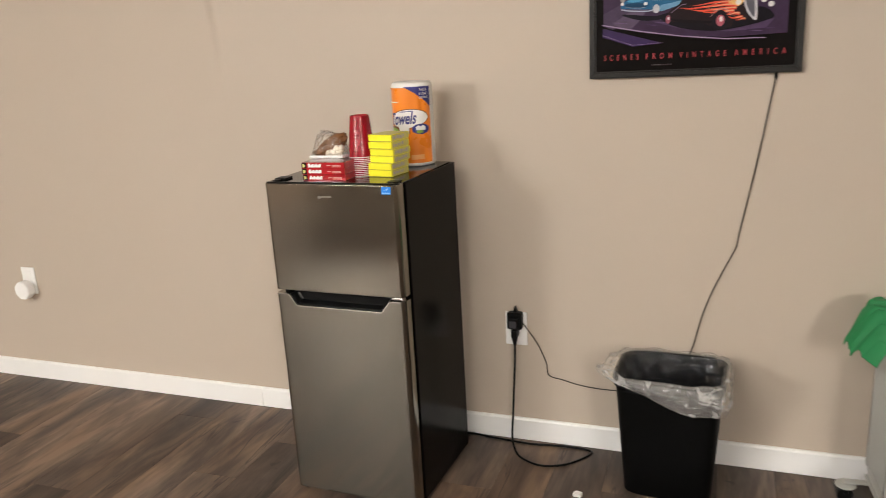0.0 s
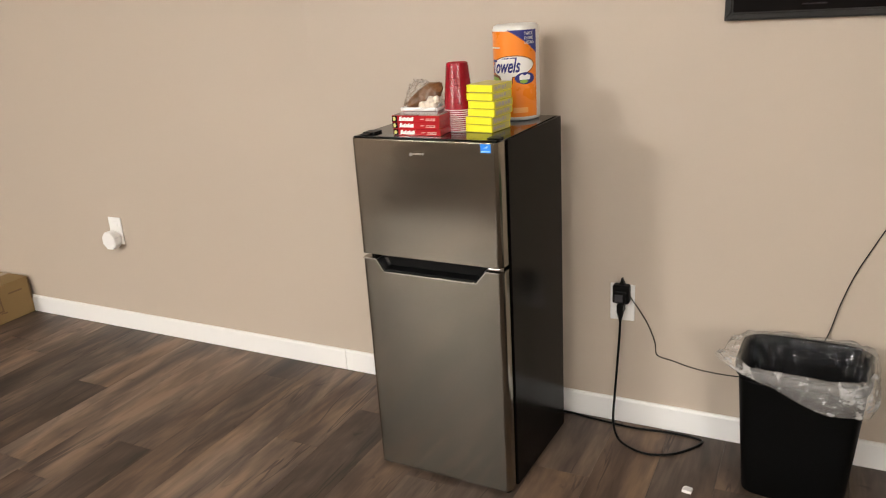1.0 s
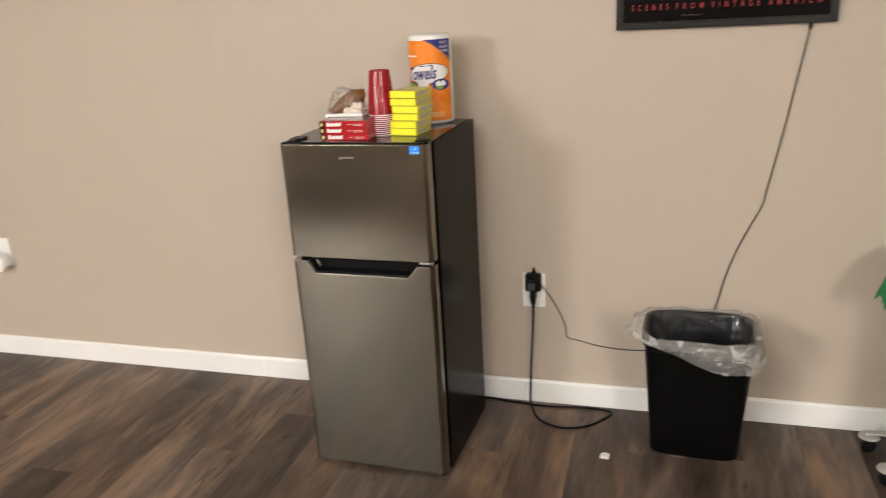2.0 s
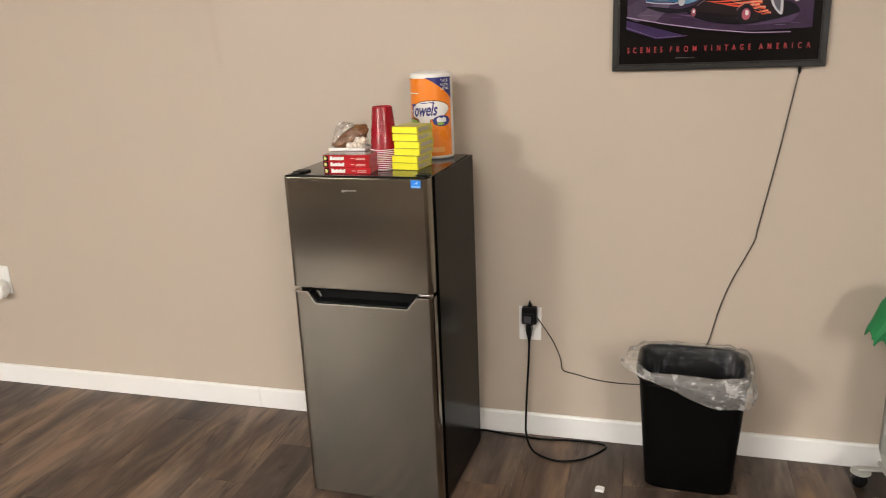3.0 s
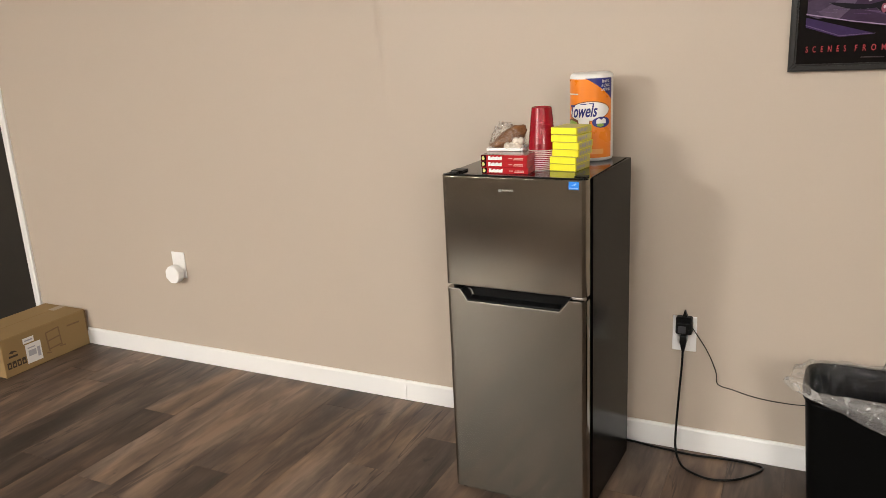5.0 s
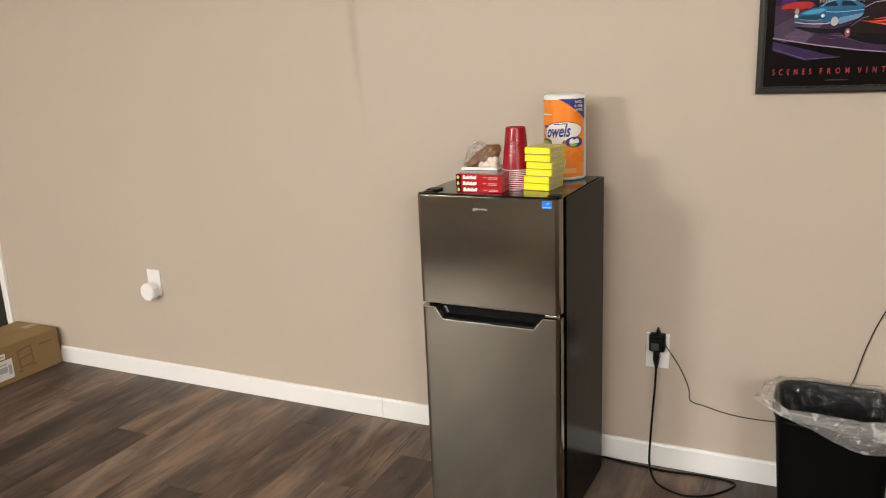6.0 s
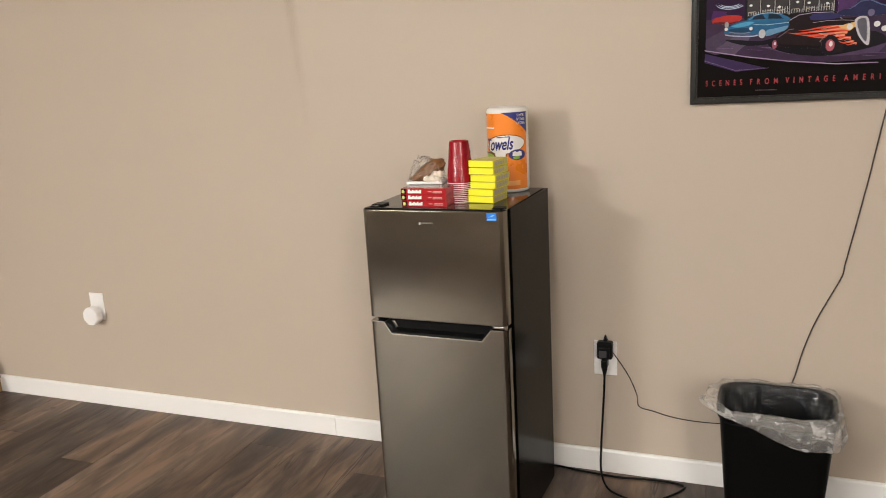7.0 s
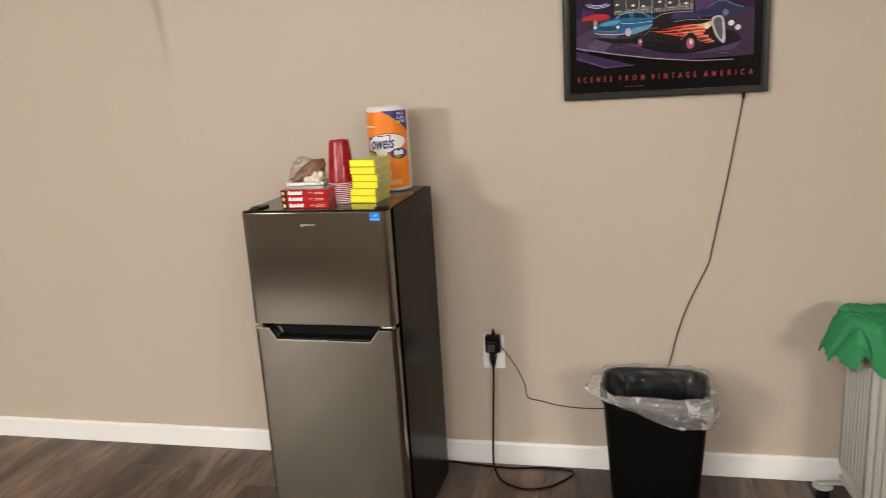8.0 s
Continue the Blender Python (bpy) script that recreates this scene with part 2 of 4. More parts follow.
def thing(name, at, label, category, group="", kind="", turn=0.0):
    e = new(name)
    e.empty_display_size = 0.05
    e.matrix_basis = pose(*at, 0, 0, turn)
    return tagged(e, label, category, group, kind)


def box(x0, x1, y0, y1, z0, z1, bevel=0.0, seg=2, bm=None):
    b = bmesh.new()
    bmesh.ops.create_cube(b, size=1)
    for v in b.verts:
        v.co = Vector(((x0 + x1) / 2 + v.co.x * (x1 - x0), (y0 + y1) / 2 + v.co.y * (y1 - y0), (z0 + z1) / 2 + v.co.z * (z1 - z0)))
    if bevel:
        bmesh.ops.bevel(b, geom=list(b.edges), offset=bevel, segments=seg, affect="EDGES", profile=0.5)
    return b


def add(bm, other):
    me = bpy.data.meshes.new("tmp")
    other.to_mesh(me)
    other.free()
    bm.from_mesh(me)
    bpy.data.meshes.remove(me)
    return bm


def prism(points, axis, a, b):
    """A flat outline pushed through: axis 'y' takes (x, z) points from y=a to y=b; 'z' (x, y); 'x' (y, z)."""
    put = {"y": lambda p, c: (p[0], c, p[1]), "z": lambda p, c: (p[0], p[1], c), "x": lambda p, c: (c, p[0], p[1])}[axis]
    bm = bmesh.new()
    lo, hi = [bm.verts.new(put(p, a)) for p in points], [bm.verts.new(put(p, b)) for p in points]
    bm.faces.new(lo), bm.faces.new(hi[::-1])
    n = len(points)
    for i in range(n):
        bm.faces.new((lo[i], hi[i], hi[(i + 1) % n], lo[(i + 1) % n]))
    return bm


def lathe(profile, at, steps=40, closed=False):
    bm = bmesh.new()
    rings = []
    for r, z in profile:
        rings.append([bm.verts.new((at[0] + r * math.cos(2 * math.pi * i / steps), at[1] + r * math.sin(2 * math.pi * i / steps), at[2] + z)) for i in range(steps)])
    for a, b in zip(rings, rings[1:]):
        for i in range(steps):
            bm.faces.new((a[i], a[(i + 1) % steps], b[(i + 1) % steps], b[i]))
    if closed:
        bm.faces.new(rings[0]), bm.faces.new(rings[-1])
    return bm


def curve_points(points, per=10):
    """A smooth line through the points."""
    P = [Vector(p) for p in points]
    out = []
    for i in range(len(P) - 1):
        a, b, c, d = P[max(i - 1, 0)], P[i], P[i + 1], P[min(i + 2, len(P) - 1)]
        for k in range(per):
            u = k / per
            out.append(0.5 * (2 * b + (c - a) * u + (2 * a - 5 * b + 4 * c - d) * u * u + (3 * b - a - 3 * c + d) * u ** 3))
    return out + [P[-1]]


def tube(points, r, per=10, sides=8):
    pts = curve_points(points, per)
    bm = bmesh.new()
    rings = []
    for i, p in enumerate(pts):
        d = (pts[min(i + 1, len(pts) - 1)] - pts[max(i - 1, 0)]).normalized()
        u = d.cross(Vector((0.31, 0.87, 0.38))).normalized()
        w = d.cross(u)
        rings.append([bm.verts.new(p + r * (math.cos(2 * math.pi * k / sides) * u + math.sin(2 * math.pi * k / sides) * w)) for k in range(sides)])
    for a, b in zip(rings, rings[1:]):
        for k in range(sides):
            bm.faces.new((a[k], a[(k + 1) % sides], b[(k + 1) % sides], b[k]))
    bm.faces.new(rings[0]), bm.faces.new(rings[-1])
    return bm


def lettering(text, size, depth=0.0004, spacing=1.0, shear=0.0, width=None, bold=0.0):
    """Letters as a bmesh in the x-z plane, from x = 0 on the line z = 0, facing -y."""
    cu = bpy.data.curves.new("letters", "FONT")
    cu.body, cu.size, cu.extrude, cu.space_character, cu.shear, cu.offset = text, size, depth, spacing, shear, bold
    ob = bpy.data.objects.new("letters", cu)
    me = bpy.data.meshes.new_from_object(ob)
    bm = bmesh.new()
    bm.from_mesh(me)
    bpy.data.objects.remove(ob), bpy.data.curves.remove(cu), bpy.data.meshes.remove(me)
    w = max(v.co.x for v in bm.verts)
    k = (width / w) if width else 1.0
    for v in bm.verts:
        v.co = Vector((v.co.x * k, -v.co.z, v.co.y))
    return bm


def moved(bm, x, y, z):
    bmesh.ops.translate(bm, verts=bm.verts, vec=(x, y, z))
    return bm


def lump(at, size, seed, rough=0.12, sub=3):
    bm = bmesh.new()
    bmesh.ops.create_icosphere(bm, subdivisions=sub, radius=1)
    for v in bm.verts:
        n = noise.noise(v.co * 1.7 + Vector((seed * 3.1, seed, 0)))
        v.co = Vector(at) + Vector([c * s * (1 + rough * n * 2) for c, s in zip(v.co, size)])
    return bm


# ---- the room ----
def build_room():
    tagged(part("wall_north", wall_north_mesh(), WALL), "greige painted drywall with a faint vertical joint", "wall", kind="structure")
    for name, b in (("wall_west", box(LEFT_X - 0.12, LEFT_X, BACK_Y, WALL_Y + 0.12, 0, CEIL_Z)),
                    ("wall_east", box(RIGHT_X, RIGHT_X + 0.12, BACK_Y, WALL_Y + 0.12, 0, CEIL_Z)),
                    ("wall_south", box(LEFT_X - 0.12, RIGHT_X + 0.12, BACK_Y - 0.12, BACK_Y, 0, CEIL_Z))):
        tagged(part(name, b, WALL), "plain greige painted wall", "wall", kind="structure")
    # Added out of view: mirrors in the fridge doors, shades the floor near them.
    tagged(part("wall_half", box(-3.7, 1.7, -2.13, -2.00, 0, 1.02), WALL), "plain low greige wall added out of view behind the viewer, for reflections and shade", "wall", kind="structure")
    tagged(part("baseboard", box(-3.7, 1.7, -1.9995, -1.986, 0, 0.10, 0.002), WHITE), "white baseboard of the added low wall, a bright band for the door reflections", "baseboard", kind="structure")
    tagged(part("ceiling", box(LEFT_X - 0.12, RIGHT_X + 0.12, BACK_Y - 0.12, WALL_Y + 0.12, CEIL_Z, CEIL_Z + 0.1), CEIL), "plain white ceiling", "ceiling", kind="structure")


DOOR_X0, DOOR_X1, DOOR_H = -4.96, -4.105, 2.05


def wall_north_mesh():
    """Drywall with the door's opening, and a slightly proud taped joint."""
    bm = bmesh.new()
    xs = [LEFT_X - 0.12, DOOR_X0, DOOR_X1] + [-3.9 + 0.15 * i for i in range(13)] + [-1.98, -1.9] + [-1.83 + 0.006 * i for i in range(0, 22)] + [-1.2 + 0.5 * i for i in range(10)] + [RIGHT_X + 0.12]
    zs = [0, 0.5, 0.9, 1.1, 1.3, 1.4, 1.5, 1.6, 1.7, 1.8, DOOR_H, 2.3, CEIL_Z]

    def out(x, z):
        """The board beyond the joint bows out a little towards the top, and ends in a soft step."""
        k = min(1.0, max(0.0, (z - 1.15) / 0.95)) ** 1.3
        d = -1.772 + 0.045 * (1.9 - z) - x
        bow = (0.5 + 0.5 * math.tanh(d / 0.011)) * math.exp(-max(0.0, d) / 0.6)
        return 0.048 * k * bow

    g = {}
    for i, x in enumerate(xs):
        for j, z in enumerate(zs):
            g[i, j] = bm.verts.new((x, WALL_Y - out(x, z), z))
    for i in range(len(xs) - 1):
        for j in range(len(zs) - 1):
            if xs[i] >= DOOR_X0 - 1e-6 and xs[i + 1] <= DOOR_X1 + 1e-6 and zs[j + 1] <= DOOR_H + 1e-6:
                continue
            bm.faces.new((g[i, j], g[i + 1, j], g[i + 1, j + 1], g[i, j + 1]))
    ext = bmesh.ops.extrude_face_region(bm, geom=list(bm.faces))
    for v in [e for e in ext["geom"] if isinstance(e, bmesh.types.BMVert)]:
        v.co.y = WALL_Y + 0.12
    return bm


build_room()


def build_baseboard():
    """Flat boards with an eased top, butted at one joint."""
    y0, y1, h = WALL_Y - 0.013, WALL_Y - 0.0005, 0.088
    prof = [(y1, 0.0), (y0, 0.0), (y0, h - 0.008), (y0 + 0.004, h - 0.001), (y0 + 0.007, h), (y1, h)]
    for a, b in ((DOOR_X1 + 0.052, -1.7400), (-1.7370, RIGHT_X)):
        tagged(part("baseboard", prism(prof, "x", a, b), WHITE), "white painted wooden baseboard along the wall", "baseboard", kind="structure")
    for a, b, name in ((LEFT_X, DOOR_X0 - 0.052, "baseboard"),):
        tagged(part(name, prism(prof, "x", a, b), WHITE), "white painted wooden baseboard along the wall", "baseboard", kind="structure")


build_baseboard()


def build_door():
    d = thing("door_1", ((DOOR_X0 + DOOR_X1) / 2, WALL_Y, 0), "closed dark brown door in white casing", "door", kind="structure")
    part("door_leaf", box(DOOR_X0 + 0.014, DOOR_X1 - 0.014, WALL_Y + 0.03, WALL_Y + 0.07, 0.008, DOOR_H - 0.014, 0.002), DARKDOOR, d)
    part("jamb", box(DOOR_X1 - 0.012, DOOR_X1 - 0.001, WALL_Y + 0.001, WALL_Y + 0.118, 0, DOOR_H - 0.013), WHITE, d)
    part("jamb", box(DOOR_X0 + 0.001, DOOR_X0 + 0.012, WALL_Y + 0.001, WALL_Y + 0.118, 0, DOOR_H - 0.013), WHITE, d)
    part("jamb", box(DOOR_X0 + 0.001, DOOR_X1 - 0.001, WALL_Y + 0.001, WALL_Y + 0.118, DOOR_H - 0.012, DOOR_H - 0.001), WHITE, d)
    side = [(0, 0), (0.05, 0), (0.05, -0.012), (0.040, -0.016), (0.012, -0.010), (0.004, -0.010), (0, -0.007)]
    part("casing", prism([(DOOR_X1 + x, WALL_Y - 0.0005 + y) for x, y in side], "z", 0, DOOR_H + 0.05), WHITE, d)
    part("casing", prism([(DOOR_X0 - x, WALL_Y - 0.0005 + y) for x, y in side], "z", 0, DOOR_H + 0.05), WHITE, d)
    part("casing", box(DOOR_X0 + 0.001, DOOR_X1 - 0.001, WALL_Y - 0.013, WALL_Y - 0.0005, DOOR_H, DOOR_H + 0.05, 0.002), WHITE, d)


build_door()


def build_ceiling_panels():
    """Wraparound lights: a curved glowing lens between two white end caps, under the ceiling."""
    for x, y, power in PANELS:
        p = thing("ceiling_light", (x, y, CEIL_Z - 0.13), "assumed white wraparound ceiling light out of view, with curved lens, switched on", "ceiling light", "ceiling lights")
        arc = [(0.15 * math.cos(radians(a)), -0.115 * math.sin(radians(a))) for a in range(0, 181, 15)]
        cap = [(0.165 * math.cos(radians(a)), -0.125 * math.sin(radians(a))) for a in range(0, 181, 15)]
        part("lens", prism([(y + b, CEIL_Z - 0.012 + c) for b, c in arc], "x", x - 0.58, x + 0.58), glow_material("ceiling lamp lens", (1.0, 0.965, 0.915), power), p, "glowing curved lens")
        for xa, xb in ((x - 0.62, x - 0.581), (x + 0.581, x + 0.62)):
            part("end_cap", prism([(y + b, CEIL_Z - 0.005 + c) for b, c in cap], "x", xa, xb), WHITE, p)
        part("base_plate", box(x - 0.62, x + 0.62, y - 0.165, y + 0.165, CEIL_Z - 0.0045, CEIL_Z - 0.0005), WHITE, p)


build_ceiling_panels()


# ---- the fridge and what stands on it ----
FX0, FX1, FY, FTOP = -1.246, -0.784, 1.944, 1.090


def build_fridge():
    f = thing("refrigerator", ((FX0 + FX1) / 2, 2.16, 0), "narrow two-door black stainless steel refrigerator with freezer on top", "refrigerator")
    part("cabinet", prism([(FX0 + 0.002, 1.994), (-0.783, 1.994), (-0.780, 1.997), (-0.769, 2.383), (-0.772, 2.386), (FX0 + 0.002, 2.386)], "z", 0.012, FTOP - 0.003), CABINET, f, "glossy black cabinet")
    part("top_panel", box(FX0 + 0.004, -0.7815, 1.962, 2.374, FTOP - 0.0025, FTOP, 0.001), TOPGLOSS, f, "mirror-glossy black top panel")
    for z0, z1 in ((0.745, 1.080), (0.030, 0.716)):
        part("gasket", box(FX0 + 0.010, FX1 - 0.004, 1.9885, 1.9935, z0, z1), GASKET, f)
    up = part("freezer_door", door_mesh(0.7385, FTOP - 0.0035, None), STEEL, f, "brushed dark steel freezer door")
    part("door_cap", box(FX0 + 0.003, FX1 - 0.013, FY + 0.010, 1.961, FTOP - 0.003, FTOP + 0.0005, 0.001), BLACK, up)
    lo = part("fridge_door", door_mesh(0.013, 0.724, (-1.196, -1.172, -0.868, -0.838, 0.687)), STEEL, f, "brushed dark steel lower door")
    part("handle_recess", recess_mesh(), BLACK, lo, "black recessed pull handle")
    edge = [(FX0 + 0.004, 0.7245), (-1.197, 0.7245), (-1.172, 0.6865), (-0.867, 0.6865), (-0.837, 0.7245), (FX1 - 0.015, 0.7245)]
    strip = bmesh.new()
    for (xa, za), (xb, zb) in zip(edge, edge[1:]):
        dx, dz = xb - xa, zb - za
        n = math.hypot(dx, dz)
        ox, oz = -dz / n * 0.0028, dx / n * 0.0028
        add(strip, prism([(xa, za), (xb, zb), (xb - ox, zb - oz), (xa - ox, za - oz)], "y", FY - 0.0012, FY + 0.006))
    part("edge_trim", strip, CHROME, lo, "bright thin edge trim")
    # Bright sliver added to stand for the white gleam at the recess's left end.
    part("handle_clip", prism([(-1.182, 0.7225), (-1.171, 0.7225), (-1.160, 0.703), (-1.168, 0.700)], "y", FY + 0.024, FY + 0.032), CHROME, lo, "small bright piece added for the white gleam in the recess")
    part("hinge", add(box(FX1 - 0.048, FX1 - 0.012, FY + 0.006, 1.985, 0.727, 0.7355, 0.002), moved(lathe([(0.006, 0), (0.006, 0.012)], (FX1 - 0.012, FY + 0.018, 0.7245), 12, True), 0, 0, 0)), CHROME, f, "bright middle hinge")
    part("hinge_cover", add(box(FX0 + 0.014, FX0 + 0.054, 1.985, 2.030, FTOP, FTOP + 0.006, 0.002), box(FX0 + 0.020, FX0 + 0.042, 1.962, 1.99, FTOP, FTOP + 0.004, 0.0015)), BLACK, f)
    part("hinge_cover", box(FX1 - 0.045, FX1 - 0.008, 1.970, 2.000, FTOP, FTOP + 0.004, 0.0015), BLACK, f)
    badge = bmesh.new()
    x = -1.054
    for w in (0.009, 0.006, 0.006, 0.006, 0.004, 0.006):
        add(badge, box(x, x + w, FY - 0.0010, FY + 0.0005, 1.043 + 0.003 * (w < 0.008), 1.051))
        x += w + 0.0017
    part("badge", badge, LOGO, up, "pale maker's badge shown as plain bars")
    st = part("sticker", box(-0.836, -0.806, FY - 0.0007, FY + 0.0005, 1.060, 1.083), STICKER, up, "blue energy sticker")
    sw = box(-0.834, -0.808, FY - 0.0011, FY - 0.0008, 1.0625, 1.0655)
    add(sw, prism([(-0.832, 1.069), (-0.824, 1.0725), (-0.816, 1.0785), (-0.812, 1.077), (-0.816, 1.074), (-0.818, 1.071), (-0.822, 1.0735)], "y", FY - 0.0011, FY - 0.0008))
    part("sticker_print", sw, material("pale blue print", (0.30, 0.55, 0.90), 0.4), st)
    for x in (FX0 + 0.03, FX1 - 0.02):
        part("foot", lathe([(0.010, 0.0), (0.013, 0.002), (0.013, 0.007), (0.006, 0.008), (0.006, 0.0125)], (x, 1.968, 0), 16, True), BLACK, f)
    for x in (FX0 + 0.04, FX1 - 0.03):
        part("foot", lathe([(0.014, 0.0), (0.016, 0.003), (0.016, 0.0118)], (x, 2.33, 0), 16, True), BLACK, f)
    # the whole stands turned a little out of line with the wall
    bpy.context.view_layer.update()
    pivot = Matrix.Translation((-0.772, 2.376, 0))
    turn = Matrix.Translation((0, -0.008, 0)) @ pivot @ Matrix.Rotation(radians(-1.5), 4, "Z") @ pivot.inverted()
    for o in f.children_recursive:
        o.data.transform(o.matrix_world.inverted() @ turn @ o.matrix_world)
    return f


def door_mesh(z0, z1, notch):
    """A door slab with rounded upright edges; notch: (x top, x low, x low, x top, z low) cut from its upper edge."""
    r, y1 = 0.014, 1.988
    a = [i * math.pi / 2 / 5 for i in range(6)]
    left = [(FX0 + r - r * math.cos(t), FY + r - r * math.sin(t)) for t in a]
    right = [(FX1 - 0.014, FY), (FX1 - 0.0126, FY + 0.0011), (FX1 - 0.005, FY + 0.009), (FX1 - 0.002, FY + 0.016), (FX1 - 0.001, FY + 0.026)]
    if not notch:
        bm = prism([(FX0, y1)] + left + right + [(FX1 - 0.001, y1)], "z", z0, z1)
        bm.normal_update()
        bmesh.ops.bevel(bm, geom=[e for e in bm.edges if all(abs(v.co.z - z1) < 1e-6 and v.co.y < FY + 0.003 for v in e.verts)], offset=0.0022, segments=2, affect="EDGES")
        return bm
    xa, xb, xc, xd, zl = notch
    full = prism([(FX0, y1)] + left + right + [(FX1 - 0.001, y1)], "z", z0, zl)
    full = add(full, prism([(FX0, y1)] + left + [(xa, FY), (xa, y1)], "z", zl, z1))
    full = add(full, prism([(xd, y1), (xd, FY)] + right + [(FX1 - 0.001, y1)], "z", zl, z1))
    full = add(full, prism([(xa, z1), (xb, zl), (xa, zl)], "y", FY, y1))
    full = add(full, prism([(xd, z1), (xd, zl), (xc, zl)], "y", FY, y1))
    bmesh.ops.remove_doubles(full, verts=full.verts, dist=0.00005)
    return full


def recess_mesh():
    """The dark scoop behind the notch: back wall, floor that falls away, and two sloping ends."""
    bm = prism([(-1.196, 0.7235), (-1.1725, 0.688), (-0.8675, 0.688), (-0.8385, 0.7235)], "y", FY + 0.036, FY + 0.0425)
    add(bm, prism([(FY + 0.004, 0.6885), (FY + 0.036, 0.678), (FY + 0.036, 0.696), (FY + 0.006, 0.692)], "x", -1.171, -0.869))
    for xa, xb in ((-1.1955, -1.172), (-0.839, -0.868)):
        add(bm, prism([(xa, 0.7238), (xb, 0.6885), (xb + (0.004 if xb < -1 else -0.004), 0.6885), (xa + (0.004 if xb < -1 else -0.004), 0.7238)], "y", FY + 0.002, FY + 0.036))
    return bm


FRIDGE = build_fridge()


def build_towel_roll():
    cx, cy, r, z0, h = -0.8845, 2.313, 0.0680, FTOP + 0.0005, 0.276
    t = thing("paper_towel_roll", (cx, cy, z0), "wrapped white paper towel roll with orange and navy label", "paper towels")
    prof = [(0.018, 0.006), (0.050, 0.001), (r - 0.010, 0.0), (r - 0.003, 0.003), (r, 0.010), (r, 0.10), (r - 0.0004, 0.19), (r, h - 0.014), (r - 0.003, h - 0.005), (r - 0.012, h), (0.050, h - 0.004), (0.022, h - 0.008)]
    part("roll", lathe(prof, (cx, cy, z0), 64, True), PAPER, t, smooth=True)

    def on_roll(bm, lift):
        """Wraps flat print, drawn as (arc length, z) about the middle of the front, onto the roll."""
        for v in bm.verts:
            a = v.co.x / r - math.pi / 2 + FACE
            rr = r + lift - v.co.y
            v.co = Vector((cx + rr * math.cos(a), cy + rr * math.sin(a), z0 + v.co.z))
        return bm

    FACE = -0.27
    W0, W1, B, T = -0.125, 0.111, 0.012, 0.261

    def sheet(inside, step=0.004, w0=W0, w1=W1, b=B, top=T):
        """A thin patch of the label: the grid cells whose middle lies inside."""
        bm = bmesh.new()
        nx, nz = int((w1 - w0) / step), int((top - b) / step)
        vs = {}
        for i in range(nx):
            for j in range(nz):
                x, z = w0 + (i + 0.5) * step, b + (j + 0.5) * step
                if inside(x, z):
                    q = []
                    for di, dj in ((0, 0), (1, 0), (1, 1), (0, 1)):
                        k = (i + di, j + dj)
                        if k not in vs:
                            vs[k] = bm.verts.new((w0 + k[0] * step, 0, b + k[1] * step))
                        q.append(vs[k])
                    bm.faces.new(q)
        return bm

    def oval(x, z, g=0.0):
        return ((x - 0.026) / (0.069 + g)) ** 2 + (abs(z - 0.158 - 0.06 * (x - 0.02)) / (0.029 + g)) ** 1.8 < 1

    def tail(x, z, g=0.0):
        return abs(x - 0.012 + (z - 0.12) * 0.15) < 0.017 + g + 0.25 * (z - 0.12) and 0.108 < z < 0.15

    lab = part("label_wrap", on_roll(sheet(lambda x, z: True, 0.006), 0.0006), ORANGE, t, "orange printed wrapper", smooth=True)
    part("navy_corner", on_roll(sheet(lambda x, z: z > 0.190 and x > 0.010 + 0.101 * ((0.262 - z) / 0.070) ** 0.76, 0.0012), 0.0011), NAVY, lab, smooth=True)
    part("oval_outline", on_roll(sheet(lambda x, z: (oval(x, z, 0.0028) and not oval(x, z, 0.0002)) or (tail(x, z, 0.003) and not tail(x, z, 0.0) and not oval(x, z)), 0.0009), 0.0012), BROWNPRINT, lab, smooth=True)
    part("oval", on_roll(sheet(lambda x, z: oval(x, z) or tail(x, z), 0.0008), 0.0016), PRINTWHITE, lab, smooth=True)
    word = lettering("Towels", 0.054, 0.0002, 1.0, 0.30, 0.102, 0.0012)
    bmesh.ops.subdivide_edges(word, edges=word.edges, cuts=1)
    for v in word.verts:
        v.co.z += v.co.x * 0.05
    part("word", on_roll(moved(word, -0.047, 0, 0.139), 0.0024), NAVY, lab)
    for k, (txt, w) in enumerate((("THICK", 0.029), ("& LONG", 0.030), ("LASTING", 0.031))):
        part("word", on_roll(moved(lettering(txt, 0.0125, 0.0002, 1.0, 0.0, w), 0.067, 0, 0.246 - 0.0125 * k), 0.0020), PRINTWHITE, lab)
    part("print_bar", on_roll(sheet(lambda x, z: -0.055 < x < -0.006 and 0.211 < z < 0.215, 0.002), 0.0014), PRINTWHITE, lab)
    part("print_bar", on_roll(sheet(lambda x, z: 0.0 < x < 0.045 and 0.1795 + 0.06 * x < z < 0.1820 + 0.06 * x, 0.0015), 0.0021), NAVY, lab)
    part("pictured_basket", on_roll(sheet(lambda x, z: ((x - 0.068) / 0.030) ** 2 + ((z - 0.124) / 0.017) ** 2 < 1, 0.001), 0.0019), NAVY, lab)
    part("pictured_towels", on_roll(sheet(lambda x, z: abs(x - 0.067) < 0.016 and 0.120 < z < 0.134 - 0.002 * math.sin(x * 400), 0.001), 0.0023), PRINTWHITE, lab)
    part("green_dot", on_roll(sheet(lambda x, z: ((x - 0.064) / 0.012) ** 2 + ((z - 0.115) / 0.005) ** 2 < 1, 0.0015), 0.0027), LIME, lab)
